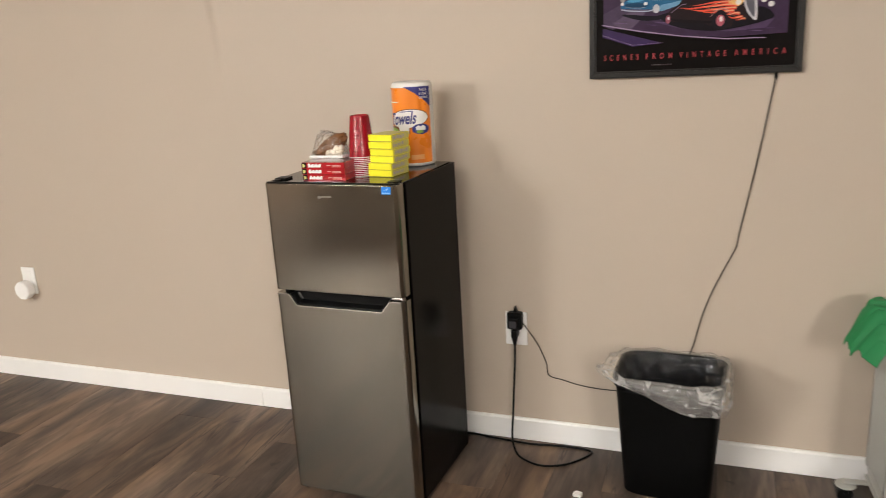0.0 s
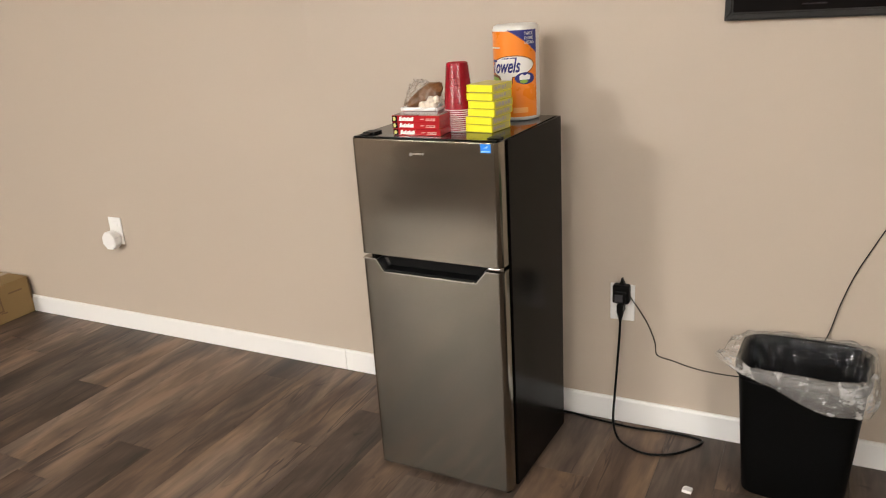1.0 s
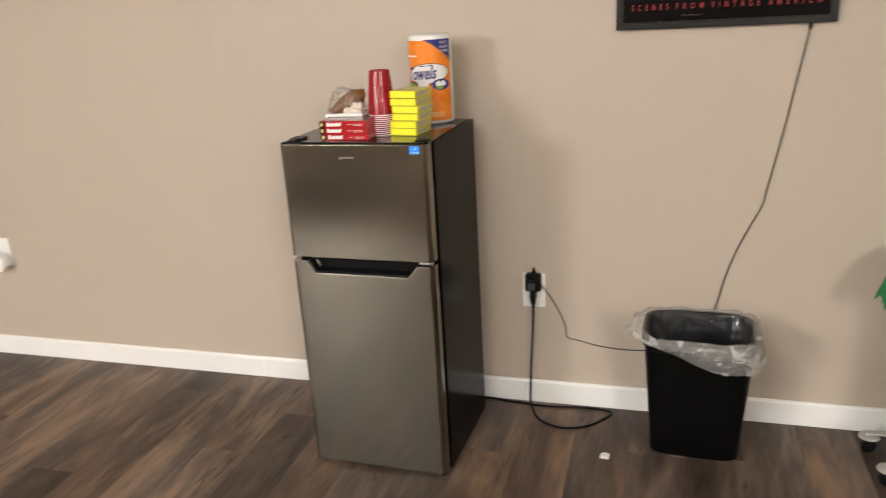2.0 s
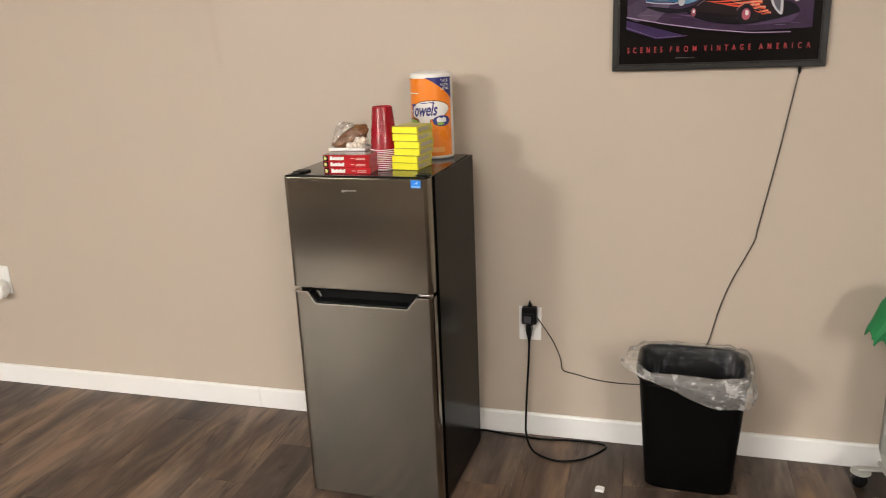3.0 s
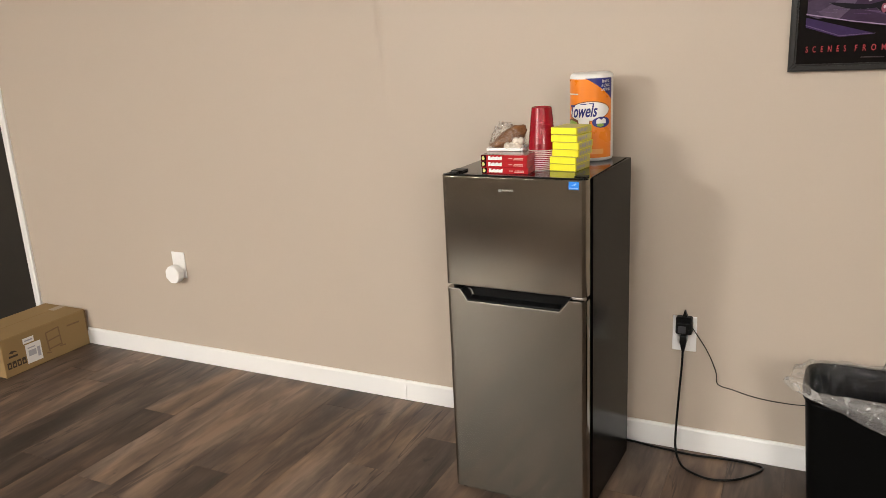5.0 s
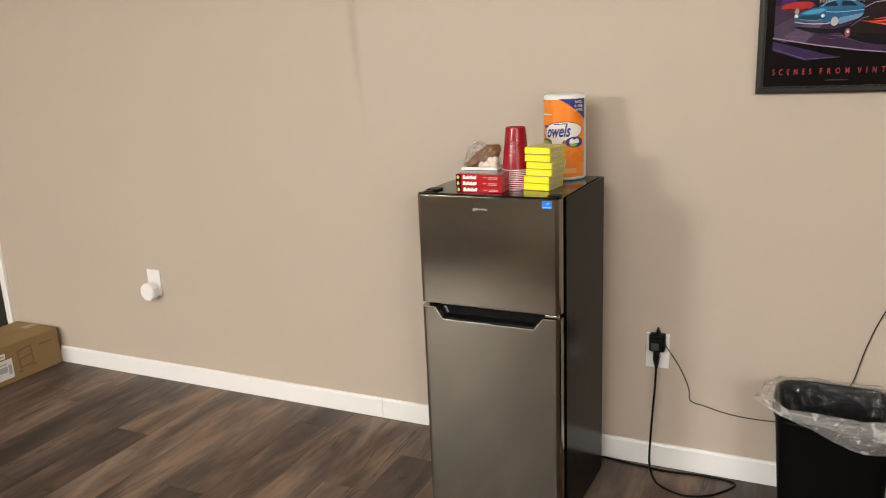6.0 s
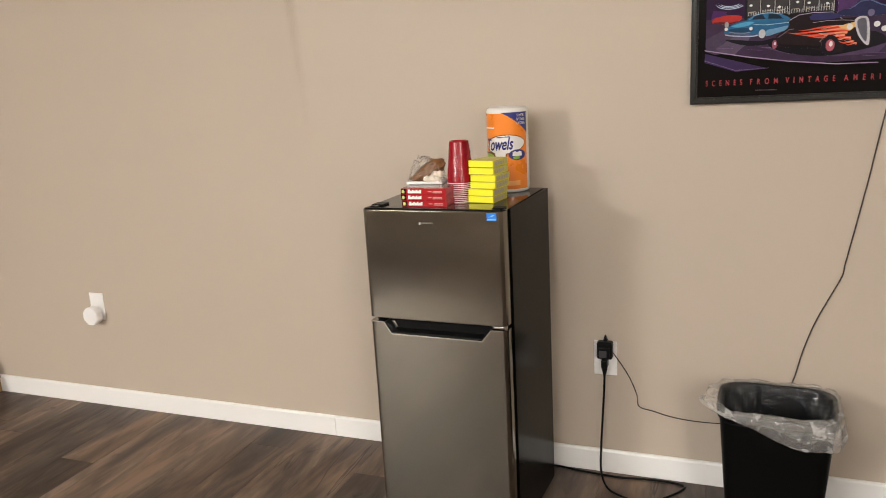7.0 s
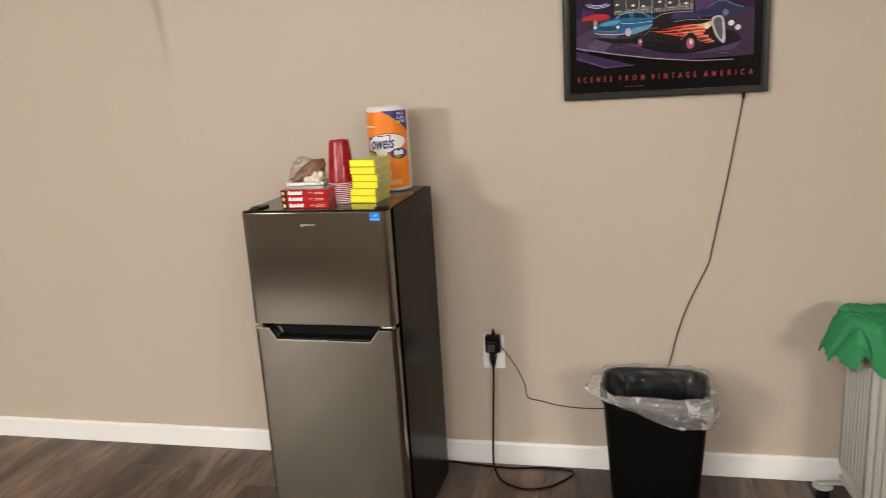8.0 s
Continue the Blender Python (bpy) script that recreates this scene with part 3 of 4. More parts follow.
    part("brown_leaf", on_roll(sheet(lambda x, z: ((x + 0.034) / 0.030) ** 2 + ((z - 0.122) / 0.013) ** 2 < 1, 0.001), 0.0013), BROWNPRINT, lab)
    part("lime_leaf", on_roll(sheet(lambda x, z: ((x + 0.036) / 0.025) ** 2 + ((z - 0.120) / 0.009) ** 2 < 1, 0.001), 0.0015), LIME, lab)
    part("print_patch", on_roll(sheet(lambda x, z: 0.030 < x < 0.076 and 0.026 < z < 0.040, 0.004), 0.0012), material("pale orange print", (0.88, 0.42, 0.14), 0.4), lab)


build_towel_roll()


def build_cups():
    x, y = -0.981, 2.102
    n, step, h = 11, 0.0058, 0.130
    for i in range(n):
        z = FTOP + 0.0005 + i * step
        c = thing("plastic_cup", (x, y, z), "red plastic party cup upside down in a stack", "cup", "stack of red cups")
        rr = 0.0435
        prof = [(rr - 0.003, 0.004), (rr, 0.0035)]
        k = lambda u: rr - 0.0012 - (rr - 0.0315) * u
        if i < n - 1:
            prof = [(k(0.0), 0.0026), (k(0.02), 0.004), (k(0.10), 0.014), (k(0.12), 0.016)]
        else:
            prof = [(k(0.02), 0.004)]
            for u in (0.16, 0.165, 0.30, 0.305, 0.40, 0.405, 0.47, 0.475, 0.54, 0.545, 0.61, 0.615, 0.68, 0.685):
                prof.append((k(u) + (0.0009 if round(u * 1000) % 10 else 0.0), u * h))
            prof += [(k(0.97), h * 0.97), (k(1.0) - 0.001, h), (k(1.0) - 0.004, h + 0.0006), (k(1.0) - 0.006, h - 0.004), (0.004, h - 0.005)]
        part("cup_wall", lathe(prof, (x, y, z), 128), CUP, c)
        part("rim", lathe([(rr - 0.0035, 0.0), (rr - 0.001, -0.0001), (rr, 0.0008), (rr, 0.0020), (rr - 0.0012, 0.0029), (rr - 0.003, 0.0030)], (x, y, z), 40), CUPWHITE, c, "white rolled rim", smooth=True)


build_cups()


def build_yellow_boxes():
    w, d, h = 0.085, 0.104, 0.0213
    shift = [(0.0, 0.0, 0.5), (0.002, -0.002, -0.8), (0.007, 0.004, 1.2), (0.009, 0.003, 0.4), (0.004, 0.008, -1.0), (0.001, 0.020, -1.6)]
    for i, (dx, dy, a) in enumerate(shift):
        z = FTOP + 0.0005 + i * (h + 0.0002)
        b = thing("candy_box", (-0.896 + dx, 2.109 + dy * 0.8, z), "small flat bright yellow cardboard carton in a stack", "box", "stack of yellow boxes", turn=a - 8.5)
        part("carton", box(-w / 2, w / 2, -d / 2, d / 2, 0, h - 0.0004, 0.0016, 2), YELLOW, b, local=True)
        side = box(w / 2 - 0.0002, w / 2 + 0.0004, -d / 2 + 0.006, d / 2 - 0.006, 0.0015, h - 0.0015)
        sp = part("side_panel", side, YELLOWPALE, b, "pale printed side", local=True)
        bars = bmesh.new()
        rnd = random.Random(i)
        y = -d / 2 + 0.012
        while y < d / 2 - 0.03:
            ww = rnd.choice((0.006, 0.010, 0.014))
            add(bars, box(w / 2 + 0.0002, w / 2 + 0.0008, y, y + ww, 0.005 + 0.003 * rnd.random(), 0.013 + 0.004 * rnd.random()))
            y += ww + 0.004
        part("print", bars, YELLOWPRINT, sp, local=True)
        # Dark strip along the lower edge paints the shadow between stacked cartons.
        part("flap_line", box(-w / 2 + 0.001, w / 2 - 0.001, -d / 2 - 0.0003, -d / 2 + 0.0004, 0.0002, 0.0017), YELLOWSHADE, b, "painted shadow line between stacked cartons", local=True)
        # Pale printed top; its sheen is put into the colour as well.
        part("top_print", box(-w / 2 + 0.004, w / 2 - 0.004, -d / 2 + 0.004, d / 2 - 0.004, h - 0.0008, h - 0.0003), YELLOWPALE, b, local=True)


build_yellow_boxes()


def build_red_boxes():
    w, d, h = 0.147, 0.122, 0.0187
    for i, (dx, dy, a) in enumerate(((0.001, 0.0, 0.3), (-0.001, 0.002, -0.6), (0.0, -0.001, 0.2))):
        z = FTOP + 0.0005 + i * (h + 0.0002)
        b = thing("candy_box", (-1.064 + dx, 2.047 + dy, z), "flat shiny red candy carton in a stack", "box", "stack of red boxes", turn=a + 1.5)
        part("carton", box(-w / 2, w / 2, -d / 2, d / 2, 0, h, 0.0007, 1), REDBOX, b, local=True)
        part("top_print", box(-w / 2 + 0.004, w / 2 - 0.004, -d / 2 + 0.004, d / 2 - 0.004, h - 0.0005, h + 0.0001), REDTOP, b, local=True)
        yf = -d / 2
        corner = part("dark_corner", box(-w / 2 + 0.001, -w / 2 + 0.017, yf - 0.0004, yf + 0.0005, 0.001, h - 0.001), ARTBLACK, b, local=True)
        part("corner_mark", prism([(-w / 2 + 0.004, 0.004), (-w / 2 + 0.010, 0.004), (-w / 2 + 0.013, 0.009), (-w / 2 + 0.009, 0.015), (-w / 2 + 0.004, 0.014)], "y", yf - 0.0008, yf - 0.0002), YELLOWPALE, corner, local=True)
        bars = bmesh.new()
        x = -w / 2 + 0.023
        for ww, lo, hi in ((0.007, 0.004, 0.0155), (0.006, 0.004, 0.012), (0.005, 0.004, 0.0145), (0.007, 0.004, 0.0125), (0.004, 0.004, 0.0150), (0.007, 0.004, 0.0125), (0.006, 0.004, 0.0145)):
            add(bars, prism([(x, lo), (x + ww, lo), (x + ww + 0.0015, hi), (x + 0.0015, hi)], "y", yf - 0.0007, yf))
            x += ww + 0.0003
        part("print", bars, PRINTWHITE, b, "white blocky print", local=True)
        small = bmesh.new()
        for xx, ww, lo in ((0.020, 0.012, 0.008), (0.036, 0.030, 0.0045), (0.038, 0.028, 0.0085)):
            add(small, box(xx - 0.005, xx + ww - 0.005, yf - 0.0006, yf, lo, lo + 0.0022))
        part("small_print", small, PINKPRINT, b, local=True)


build_red_boxes()


def build_tray():
    z = FTOP + 0.0571
    tr = thing("food_tray", (-1.0905, 2.100, z), "white foam tray of brown pastries in clear wrap", "food tray", turn=2)
    hx, hy = 0.060, 0.040
    t = box(-hx + 0.008, hx - 0.008, -hy + 0.008, hy - 0.008, 0.0003, 0.003, 0.001)
    for v in ((-hx, -hx + 0.0085, -hy, hy), (hx - 0.0085, hx, -hy, hy), (-hx + 0.009, hx - 0.009, -hy, -hy + 0.0085), (-hx + 0.009, hx - 0.009, hy - 0.0085, hy)):
        add(t, box(*v, 0.0003, 0.010, 0.0025))
    part("tray", t, WHITE, tr, "white foam tray", local=True)

    def loaf(at, size, lean, seed):
        """A baked lump, drawn out along x and leaning up, with a cracked crust."""
        bm = bmesh.new()
        bmesh.ops.create_icosphere(bm, subdivisions=4, radius=1)
        for v in bm.verts:
            p = v.co.copy()
            q = p * 2.2 + Vector((seed * 3.1, seed, 0))
            g = 1 + 0.16 * noise.noise(q) - 0.10 * max(0.0, 0.16 - abs(noise.noise(q * 1.7))) / 0.16
            x, y, zz = p.x * size[0] * g, p.y * size[1] * g, p.z * size[2] * g * (1 + 0.25 * p.x)
            v.co = Vector((at[0] + x, at[1] + y, max(0.004, at[2] + zz + lean * x)))
        return bm

    for k, (at, size, lean) in enumerate((((-0.004, 0.002, 0.033), (0.055, 0.031, 0.029), 0.42), ((0.014, 0.006, 0.049), (0.045, 0.028, 0.024), 0.25), ((-0.024, -0.012, 0.022), (0.028, 0.018, 0.018), 0.35))):
        part("pastry", loaf(at, size, lean, k + 3), BREAD, tr, "dark brown baked pastry", local=True, smooth=True)
    for k, (x, y, zz) in enumerate(((0.006, -0.027, 0.015), (0.024, -0.028, 0.018), (0.040, -0.026, 0.016), (0.034, -0.024, 0.031), (0.047, -0.020, 0.030))):
        part("sugar_lump", lump((x, y, zz), (0.012, 0.011, 0.011), k + 11, 0.16, 2), MALLOW, tr, local=True, smooth=True)
    # the wrap: drawn tight in places, gathered in stiff creases above the low end
    bm = bmesh.new()
    bmesh.ops.create_icosphere(bm, subdivisions=5, radius=1)
    for v in bm.verts:
        p = v.co.copy()
        a = 0.10 * noise.noise(p * 2.6 + Vector((4, 1, 9)))
        ridge = 0.22 - abs(noise.noise(p * 4.2 + Vector((7, 3, 1))))
        fine = 0.18 - abs(noise.noise(p * 10.0 + Vector((1, 8, 2))))
        gather = math.exp(-((p.x + 0.35) ** 2 + (p.z - 0.75) ** 2) / 0.25)
        a += (0.12 + 0.35 * gather) * ridge + (0.05 + 0.16 * gather) * fine
        x, y = p.x * 0.062, p.y * 0.041
        zz = max(0.003, p.z * (0.066 + 0.012 * gather) + 0.010)
        v.co = Vector((x * (1 + 0.6 * a), y * (1 + 0.6 * a), zz * (1 + 0.8 * a)))
    part("clear_wrap", bm, WRAP, tr, "crinkled clear plastic wrap", local=True)


build_tray()


# ---- wall plates, plugs and cords ----
def build_outlets():
    o = thing("outlet_plate", (-0.596, WALL_Y, 0.385), "white wall outlet plate with black plugs in it", "outlet")
    part("plate", box(-0.637, -0.555, WALL_Y - 0.006, WALL_Y - 0.0005, 0.385, 0.515, 0.0025), PLATE, o)
    for z in (0.424, 0.476):
        part("socket", box(-0.615, -0.577, WALL_Y - 0.0075, WALL_Y - 0.0062, z - 0.017, z + 0.017, 0.001), PLATE, o)
    l = thing("outlet_plate", (-2.971, WALL_Y, 0.437), "white wall plate carrying a white plug-in device", "outlet")
    part("plate", box(-3.011, -2.931, WALL_Y - 0.006, WALL_Y - 0.0005, 0.437, 0.567, 0.0025), PLATE, l)
    part("socket", box(-2.990, -2.952, WALL_Y - 0.0075, WALL_Y - 0.0062, 0.514, 0.548, 0.001), PLATE, l)
    d = thing("plug_in_device", (-2.972, WALL_Y - 0.04, 0.422), "white octagonal plug-in device on the wall plate", "plug-in device")
    oct_ = lambda r: [(-2.972 + r * math.cos(math.pi / 8 + math.pi / 4 * i), 0.466 + r * math.sin(math.pi / 8 + math.pi / 4 * i)) for i in range(8)]
    b = prism(oct_(0.045), "y", WALL_Y - 0.058, WALL_Y - 0.018)
    bmesh.ops.bevel(b, geom=list(b.edges), offset=0.003, segments=2, affect="EDGES")
    part("body", b, PLATE, d)
    part("neck", box(-2.992, -2.952, WALL_Y - 0.0175, WALL_Y - 0.0078, 0.446, 0.486), PLATE, d)


build_outlets()


def build_adapter():
    a = thing("power_adapter", (-0.594, WALL_Y - 0.03, 0.455), "square black power adapter plugged into the wall", "adapter")
    y1 = WALL_Y - 0.0078
    part("body", box(-0.622, -0.567, y1 - 0.034, y1, 0.457, 0.521, 0.007, 3), BLACK, a)
    part("cap", box(-0.617, -0.575, y1 - 0.040, y1 - 0.0335, 0.464, 0.503, 0.003), BLACK, a)
    part("label", box(-0.612, -0.586, y1 - 0.0406, y1 - 0.0398, 0.466, 0.492), material("dark grey label", (0.05, 0.05, 0.055), 0.4), a, "small dark grey rating label")
    part("prong_cover", prism([(-0.602, 0.5205), (-0.584, 0.5205), (-0.589, 0.532), (-0.592, 0.542), (-0.596, 0.542), (-0.598, 0.532)], "y", y1 - 0.020, y1 - 0.006), BLACK, a)
    pts = [(-0.570, y1 - 0.020, 0.486), (-0.560, y1 - 0.012, 0.468), (-0.516, y1 + 0.002, 0.392), (-0.486, y1 + 0.002, 0.322), (-0.480, y1 + 0.001, 0.280), (-0.462, y1, 0.268), (-0.430, y1 + 0.001, 0.262), (-0.369, y1 + 0.002, 0.247),
           (-0.290, y1, 0.240), (-0.197, y1 - 0.001, 0.243), (-0.110, y1, 0.262), (-0.030, y1, 0.330), (0.019, y1, 0.412), (0.048, y1 + 0.002, 0.530), (0.078, y1 + 0.002, 0.627), (0.118, y1 + 0.002, 0.720),
           (0.149, y1 + 0.002, 0.790), (0.155, y1 + 0.002, 0.830), (0.172, y1 + 0.002, 0.922), (0.200, y1 + 0.002, 1.080), (0.222, y1 + 0.001, 1.220), (0.237, y1 - 0.002, 1.318), (0.240, y1 - 0.004, 1.347)]
    part("cord", tube(pts, 0.0018, 10, 6), THINCORD, a, "thin dark brown cord", smooth=True)
    part("strain_relief", lathe([(0.002, 0), (0.0045, 0.006), (0.0050, 0.022)], (0.2385, y1 - 0.004, 1.322), 10, True), BLACK, a)


build_adapter()


def build_fridge_cord(fridge):
    y1 = WALL_Y - 0.0078
    plug = bmesh.new()
    add(plug, box(-0.606, -0.584, y1 - 0.040, y1, 0.424, 0.456, 0.004))
    add(plug, lathe([(0.005, 0), (0.0075, 0.012), (0.0105, 0.024), (0.0105, 0.030)], (-0.595, y1 - 0.028, 0.396), 14, True))
    r = 0.0042
    pts = [(-0.595, y1 - 0.028, 0.405), (-0.597, y1 - 0.026, 0.34), (-0.602, y1 - 0.030, 0.24), (-0.606, y1 - 0.045, 0.12), (-0.600, 2.395, 0.045), (-0.572, 2.352, r + 0.004), (-0.520, 2.315, r), (-0.462, 2.301, r), (-0.395, 2.325, r),
           (-0.340, 2.380, r), (-0.312, 2.432, r), (-0.345, 2.450, r), (-0.430, 2.450, r + 0.001), (-0.543, 2.440, r), (-0.630, 2.446, r), (-0.700, 2.452, r), (-0.765, 2.462, r), (-0.840, 2.445, r + 0.01), (-0.93, 2.41, 0.05)]
    cord = part("power_cord", tube(pts, r, 10, 8), BLACK, fridge, "thick black cord looping onto the floor", smooth=True)
    part("plug", plug, BLACK, cord, "moulded black plug")


build_fridge_cord(FRIDGE)


# ---- waste bin and liner ----
def build_bin():
    H, bx, by, yaw = 0.424, -0.033, 2.294, -2.5
    b = thing("waste_bin", (bx, by, 0), "black rectangular plastic waste bin standing on the floor", "waste bin", turn=yaw)

    def outline(u, k, grow=0.0):
        """A point of the rounded rectangle: u from 0 to 1 round it, k from 0 at the bottom to 1 at the rim."""
        a = 2 * math.pi * u
        hx, hy = 0.138 + 0.030 * k + grow, 0.092 + 0.038 * k + grow
        e = 0.38
        c, s = math.cos(a), math.sin(a)
        return hx * math.copysign(abs(c) ** e, c), hy * math.copysign(abs(s) ** e, s)

    n = 96
    prof = [(0.0, -0.006, 0.0), (0.0, 0.0, 0.006), (0.3, 0, H * 0.3), (0.6, 0, H * 0.6), (0.90, 0, H * 0.90), (0.93, 0.0, H * 0.93), (0.94, 0.006, H * 0.935), (1.0, 0.007, H - 0.002), (1.0, 0.004, H), (1.0, -0.001, H - 0.002), (0.9, -0.004, H * 0.9), (0.3, -0.004, H * 0.3), (0.02, -0.004, 0.012)]
    def shell(rows, caps):
        bm = bmesh.new()
        rings = [[bm.verts.new((*outline(i / n, k, g), z)) for i in range(n)] for k, g, z in rows]
        for p, q in zip(rings, rings[1:]):
            for i in range(n):
                bm.faces.new((p[i], p[(i + 1) % n], q[(i + 1) % n], q[i]))
        if caps:
            bm.faces.new(rings[0]), bm.faces.new(rings[-1])
        return bm

    part("bin_body", shell(prof[:6] + prof[10:], True), BIN, b, local=True, smooth=True)
    part("rim", shell(prof[5:11], False), BIN, b, "rolled rim", local=True, smooth=True)

    # liner: from inside, over the rim, and down outside by a length that changes round it
    l = thing("bin_liner", (bx, by, H), "clear crinkled plastic bag folded over the bin rim", "bin liner", turn=yaw)
    bm = bmesh.new()
    n, m = 320, 46
    rows = []
    for j in range(m):
        row = []
        for i in range(n):
            u = i / n
            ang = 2 * math.pi * u
            c, s = math.cos(ang), math.sin(ang)
            x1, y1 = outline(u, 1.0)
            fx = min(1.0, max(0.0, (x1 + 0.172) / 0.344))
            # skirt: short on the side by the fridge, deep at the far corner in front
            back = min(1.0, max(0.0, 0.5 + s / 0.6))
            L = (1 - back) * (0.012 + 0.022 * fx + 0.062 / (1 + math.exp(-(fx - 0.40) * 11))) + back * (0.025 + 0.015 * fx)
            L += 0.006 * noise.noise(Vector((c * 3, s * 3, 2.0)))
            t = j / (m - 1)
            fold = 0.55 - 1.6 * abs(noise.noise(Vector((x1 * 24, y1 * 24, t * 2.6)))) + 0.7 * (0.3 - abs(noise.noise(Vector((x1 * 62 + t * 9, y1 * 62, t * 6 + 7)))))
            if t < 0.45:
                q = 1 - t / 0.45
                k, g, z = 1.0 - 0.55 * q, -0.012 - 0.014 * q - fold * 0.020 * min(1, q * 3), H + 0.004 - q * 0.23
            elif t < 0.55:
                q = (t - 0.45) / 0.10
                k, g, z = 1.0, -0.012 + 0.028 * q + 0.008 * fold, H + 0.004 + (0.006 + 0.005 * fold) * math.sin(math.pi * q)
            else:
                q = (t - 0.55) / 0.45
                k, g, z = 1.0 - 0.35 * q * L, 0.011 + (0.005 + 0.007 * fx * (1 - back)) * math.sin(q * 2.9) + fold * 0.006 * (0.5 + math.sin(q * 3.0)), H + 0.004 - q * L
            x, y = outline(u, k, g)
            # the gathered corner that sticks out and up
            pull = max(0.0, 1 - math.hypot((u - 0.545) * 9, 0)) if t >= 0.45 else 0.0
            q = max(0.0, (t - 0.45) / 0.55)
            x -= pull * 0.050 * q
            z += pull * (0.030 * math.sin(q * 2.4) + 0.008) + (0.006 * noise.noise(Vector((c * 5, s * 5, 9))) if t > 0.4 else 0)
            row.append((x, min(y, 0.158), z - H))
        rows.append(row)
    for name, lo, hi in (("liner_inside", 0, 22), ("liner_skirt", 22, m - 1)):
        bm = bmesh.new()
        vs = [[bm.verts.new(p) for p in row] for row in rows[lo:hi + 1]]
        for p, q in zip(vs, vs[1:]):
            for i in range(n):
                bm.faces.new((p[i], p[(i + 1) % n], q[(i + 1) % n], q[i]))
        part(name, bm, BAGIN if lo == 0 else BAG, l, local=True, smooth=True)


build_bin()


# ---- heater with a green cloth thrown over it ----
def build_heater():
    x0, yc, top = 0.575, 2.294, 0.560
    h = thing("oil_heater", (x0, yc + 0.118, 0), "white finned oil-filled radiator heater on castors", "heater", turn=4.5)

    def fin(x):
        """One pressed fin: a flat plate with rounded corners, thicker along its two upright edges, with ribs."""
        bm = bmesh.new()
        hy, r = 0.118, 0.050
        pts = []
        for cy, cz, a0 in ((hy - r, top - r, 0), (-hy + r, top - r, 90), (-hy + r, 0.075 + r, 180), (hy - r, 0.075 + r, 270)):
            for i in range(7):
                a = radians(a0 + 15 * i)
                pts.append((yc + cy + r * math.cos(a), cz + r * math.sin(a)))
        add(bm, prism(pts, "x", x - 0.004, x + 0.004))
        bmesh.ops.bevel(bm, geom=[e for e in bm.edges if e.calc_length() > 0.2], offset=0.0025, segments=2, affect="EDGES")
        return bm

    def upright(y, side, x, lo, hi, w, half):
        """A pressed upright channel on a fin, w wide, rounded at its ends."""
        b = prism([(y, lo + 0.02), (y + side * w * 0.5, lo), (y + side * w, lo + 0.02), (y + side * w, hi - 0.03), (y + side * w * 0.5, hi), (y, hi - 0.03)], "x", x - half, x + half)
        bmesh.ops.bevel(b, geom=list(b.edges), offset=min(half * 0.6, 0.006), segments=3, affect="EDGES")
        return b

    for i in range(17):
        x = x0 + 0.024 * i
        f = part("fin", fin(x), HEATER, h)
        part("edge_tube", upright(yc - 0.117, 1, x, 0.10, top - 0.006, 0.036, 0.0112), HEATER, f, smooth=True)
        part("edge_tube", upright(yc + 0.117, -1, x, 0.10, top - 0.006, 0.036, 0.0112), HEATER, f, smooth=True)
        if i == 0:
            for k in range(6):
                part("rib", upright(yc - 0.078 + 0.026 * k, 1, x, 0.11, top - 0.012, 0.019, 0.012), HEATER, f, smooth=True)
    part("header_tube", tube([(x0 - 0.005, yc, top - 0.09), (x0 + 0.2, yc, top - 0.09), (x0 + 0.40, yc, top - 0.09)], 0.017, 2, 12), HEATER, h)
    part("header_tube", tube([(x0 - 0.005, yc, 0.14), (x0 + 0.2, yc, 0.14), (x0 + 0.40, yc, 0.14)], 0.017, 2, 12), HEATER, h)
    for xx in (x0 + 0.012, x0 + 0.36):
        bar = part("foot_bar", box(xx - 0.022, xx + 0.022, yc - 0.135, yc + 0.110, 0.060, 0.074, 0.004), HEATER, h)
        part("foot_bar", box(xx - 0.100, xx - 0.0225, yc + 0.050, yc + 0.074, 0.0645, 0.073, 0.003), HEATER, h)
        part("foot_bar", box(xx - 0.100, xx - 0.0225, yc - 0.132, yc - 0.108, 0.0645, 0.073, 0.003), HEATER, h)
        for yy in (yc - 0.120, yc + 0.062):
            part("castor_plate", lathe([(0.001, 0.052), (0.026, 0.052), (0.031, 0.055), (0.031, 0.060), (0.010, 0.064), (0.001, 0.064)], (xx - 0.086, yy, 0), 20), HEATER, h, "white oval castor plate")
            w = lathe([(0.001, -0.009), (0.021, -0.009), (0.024, -0.006), (0.024, 0.006), (0.021, 0.009), (0.001, 0.009)], (0, 0, 0), 20)
            for v in w.verts:
                v.co = Vector((v.co.x + xx - 0.086, v.co.z + yy, v.co.y + 0.0242))
            part("castor_wheel", add(w, box(xx - 0.092, xx - 0.080, yy - 0.012, yy + 0.012, 0.026, 0.053, 0.002)), BLACK, h, "black castor wheel")


build_heater()


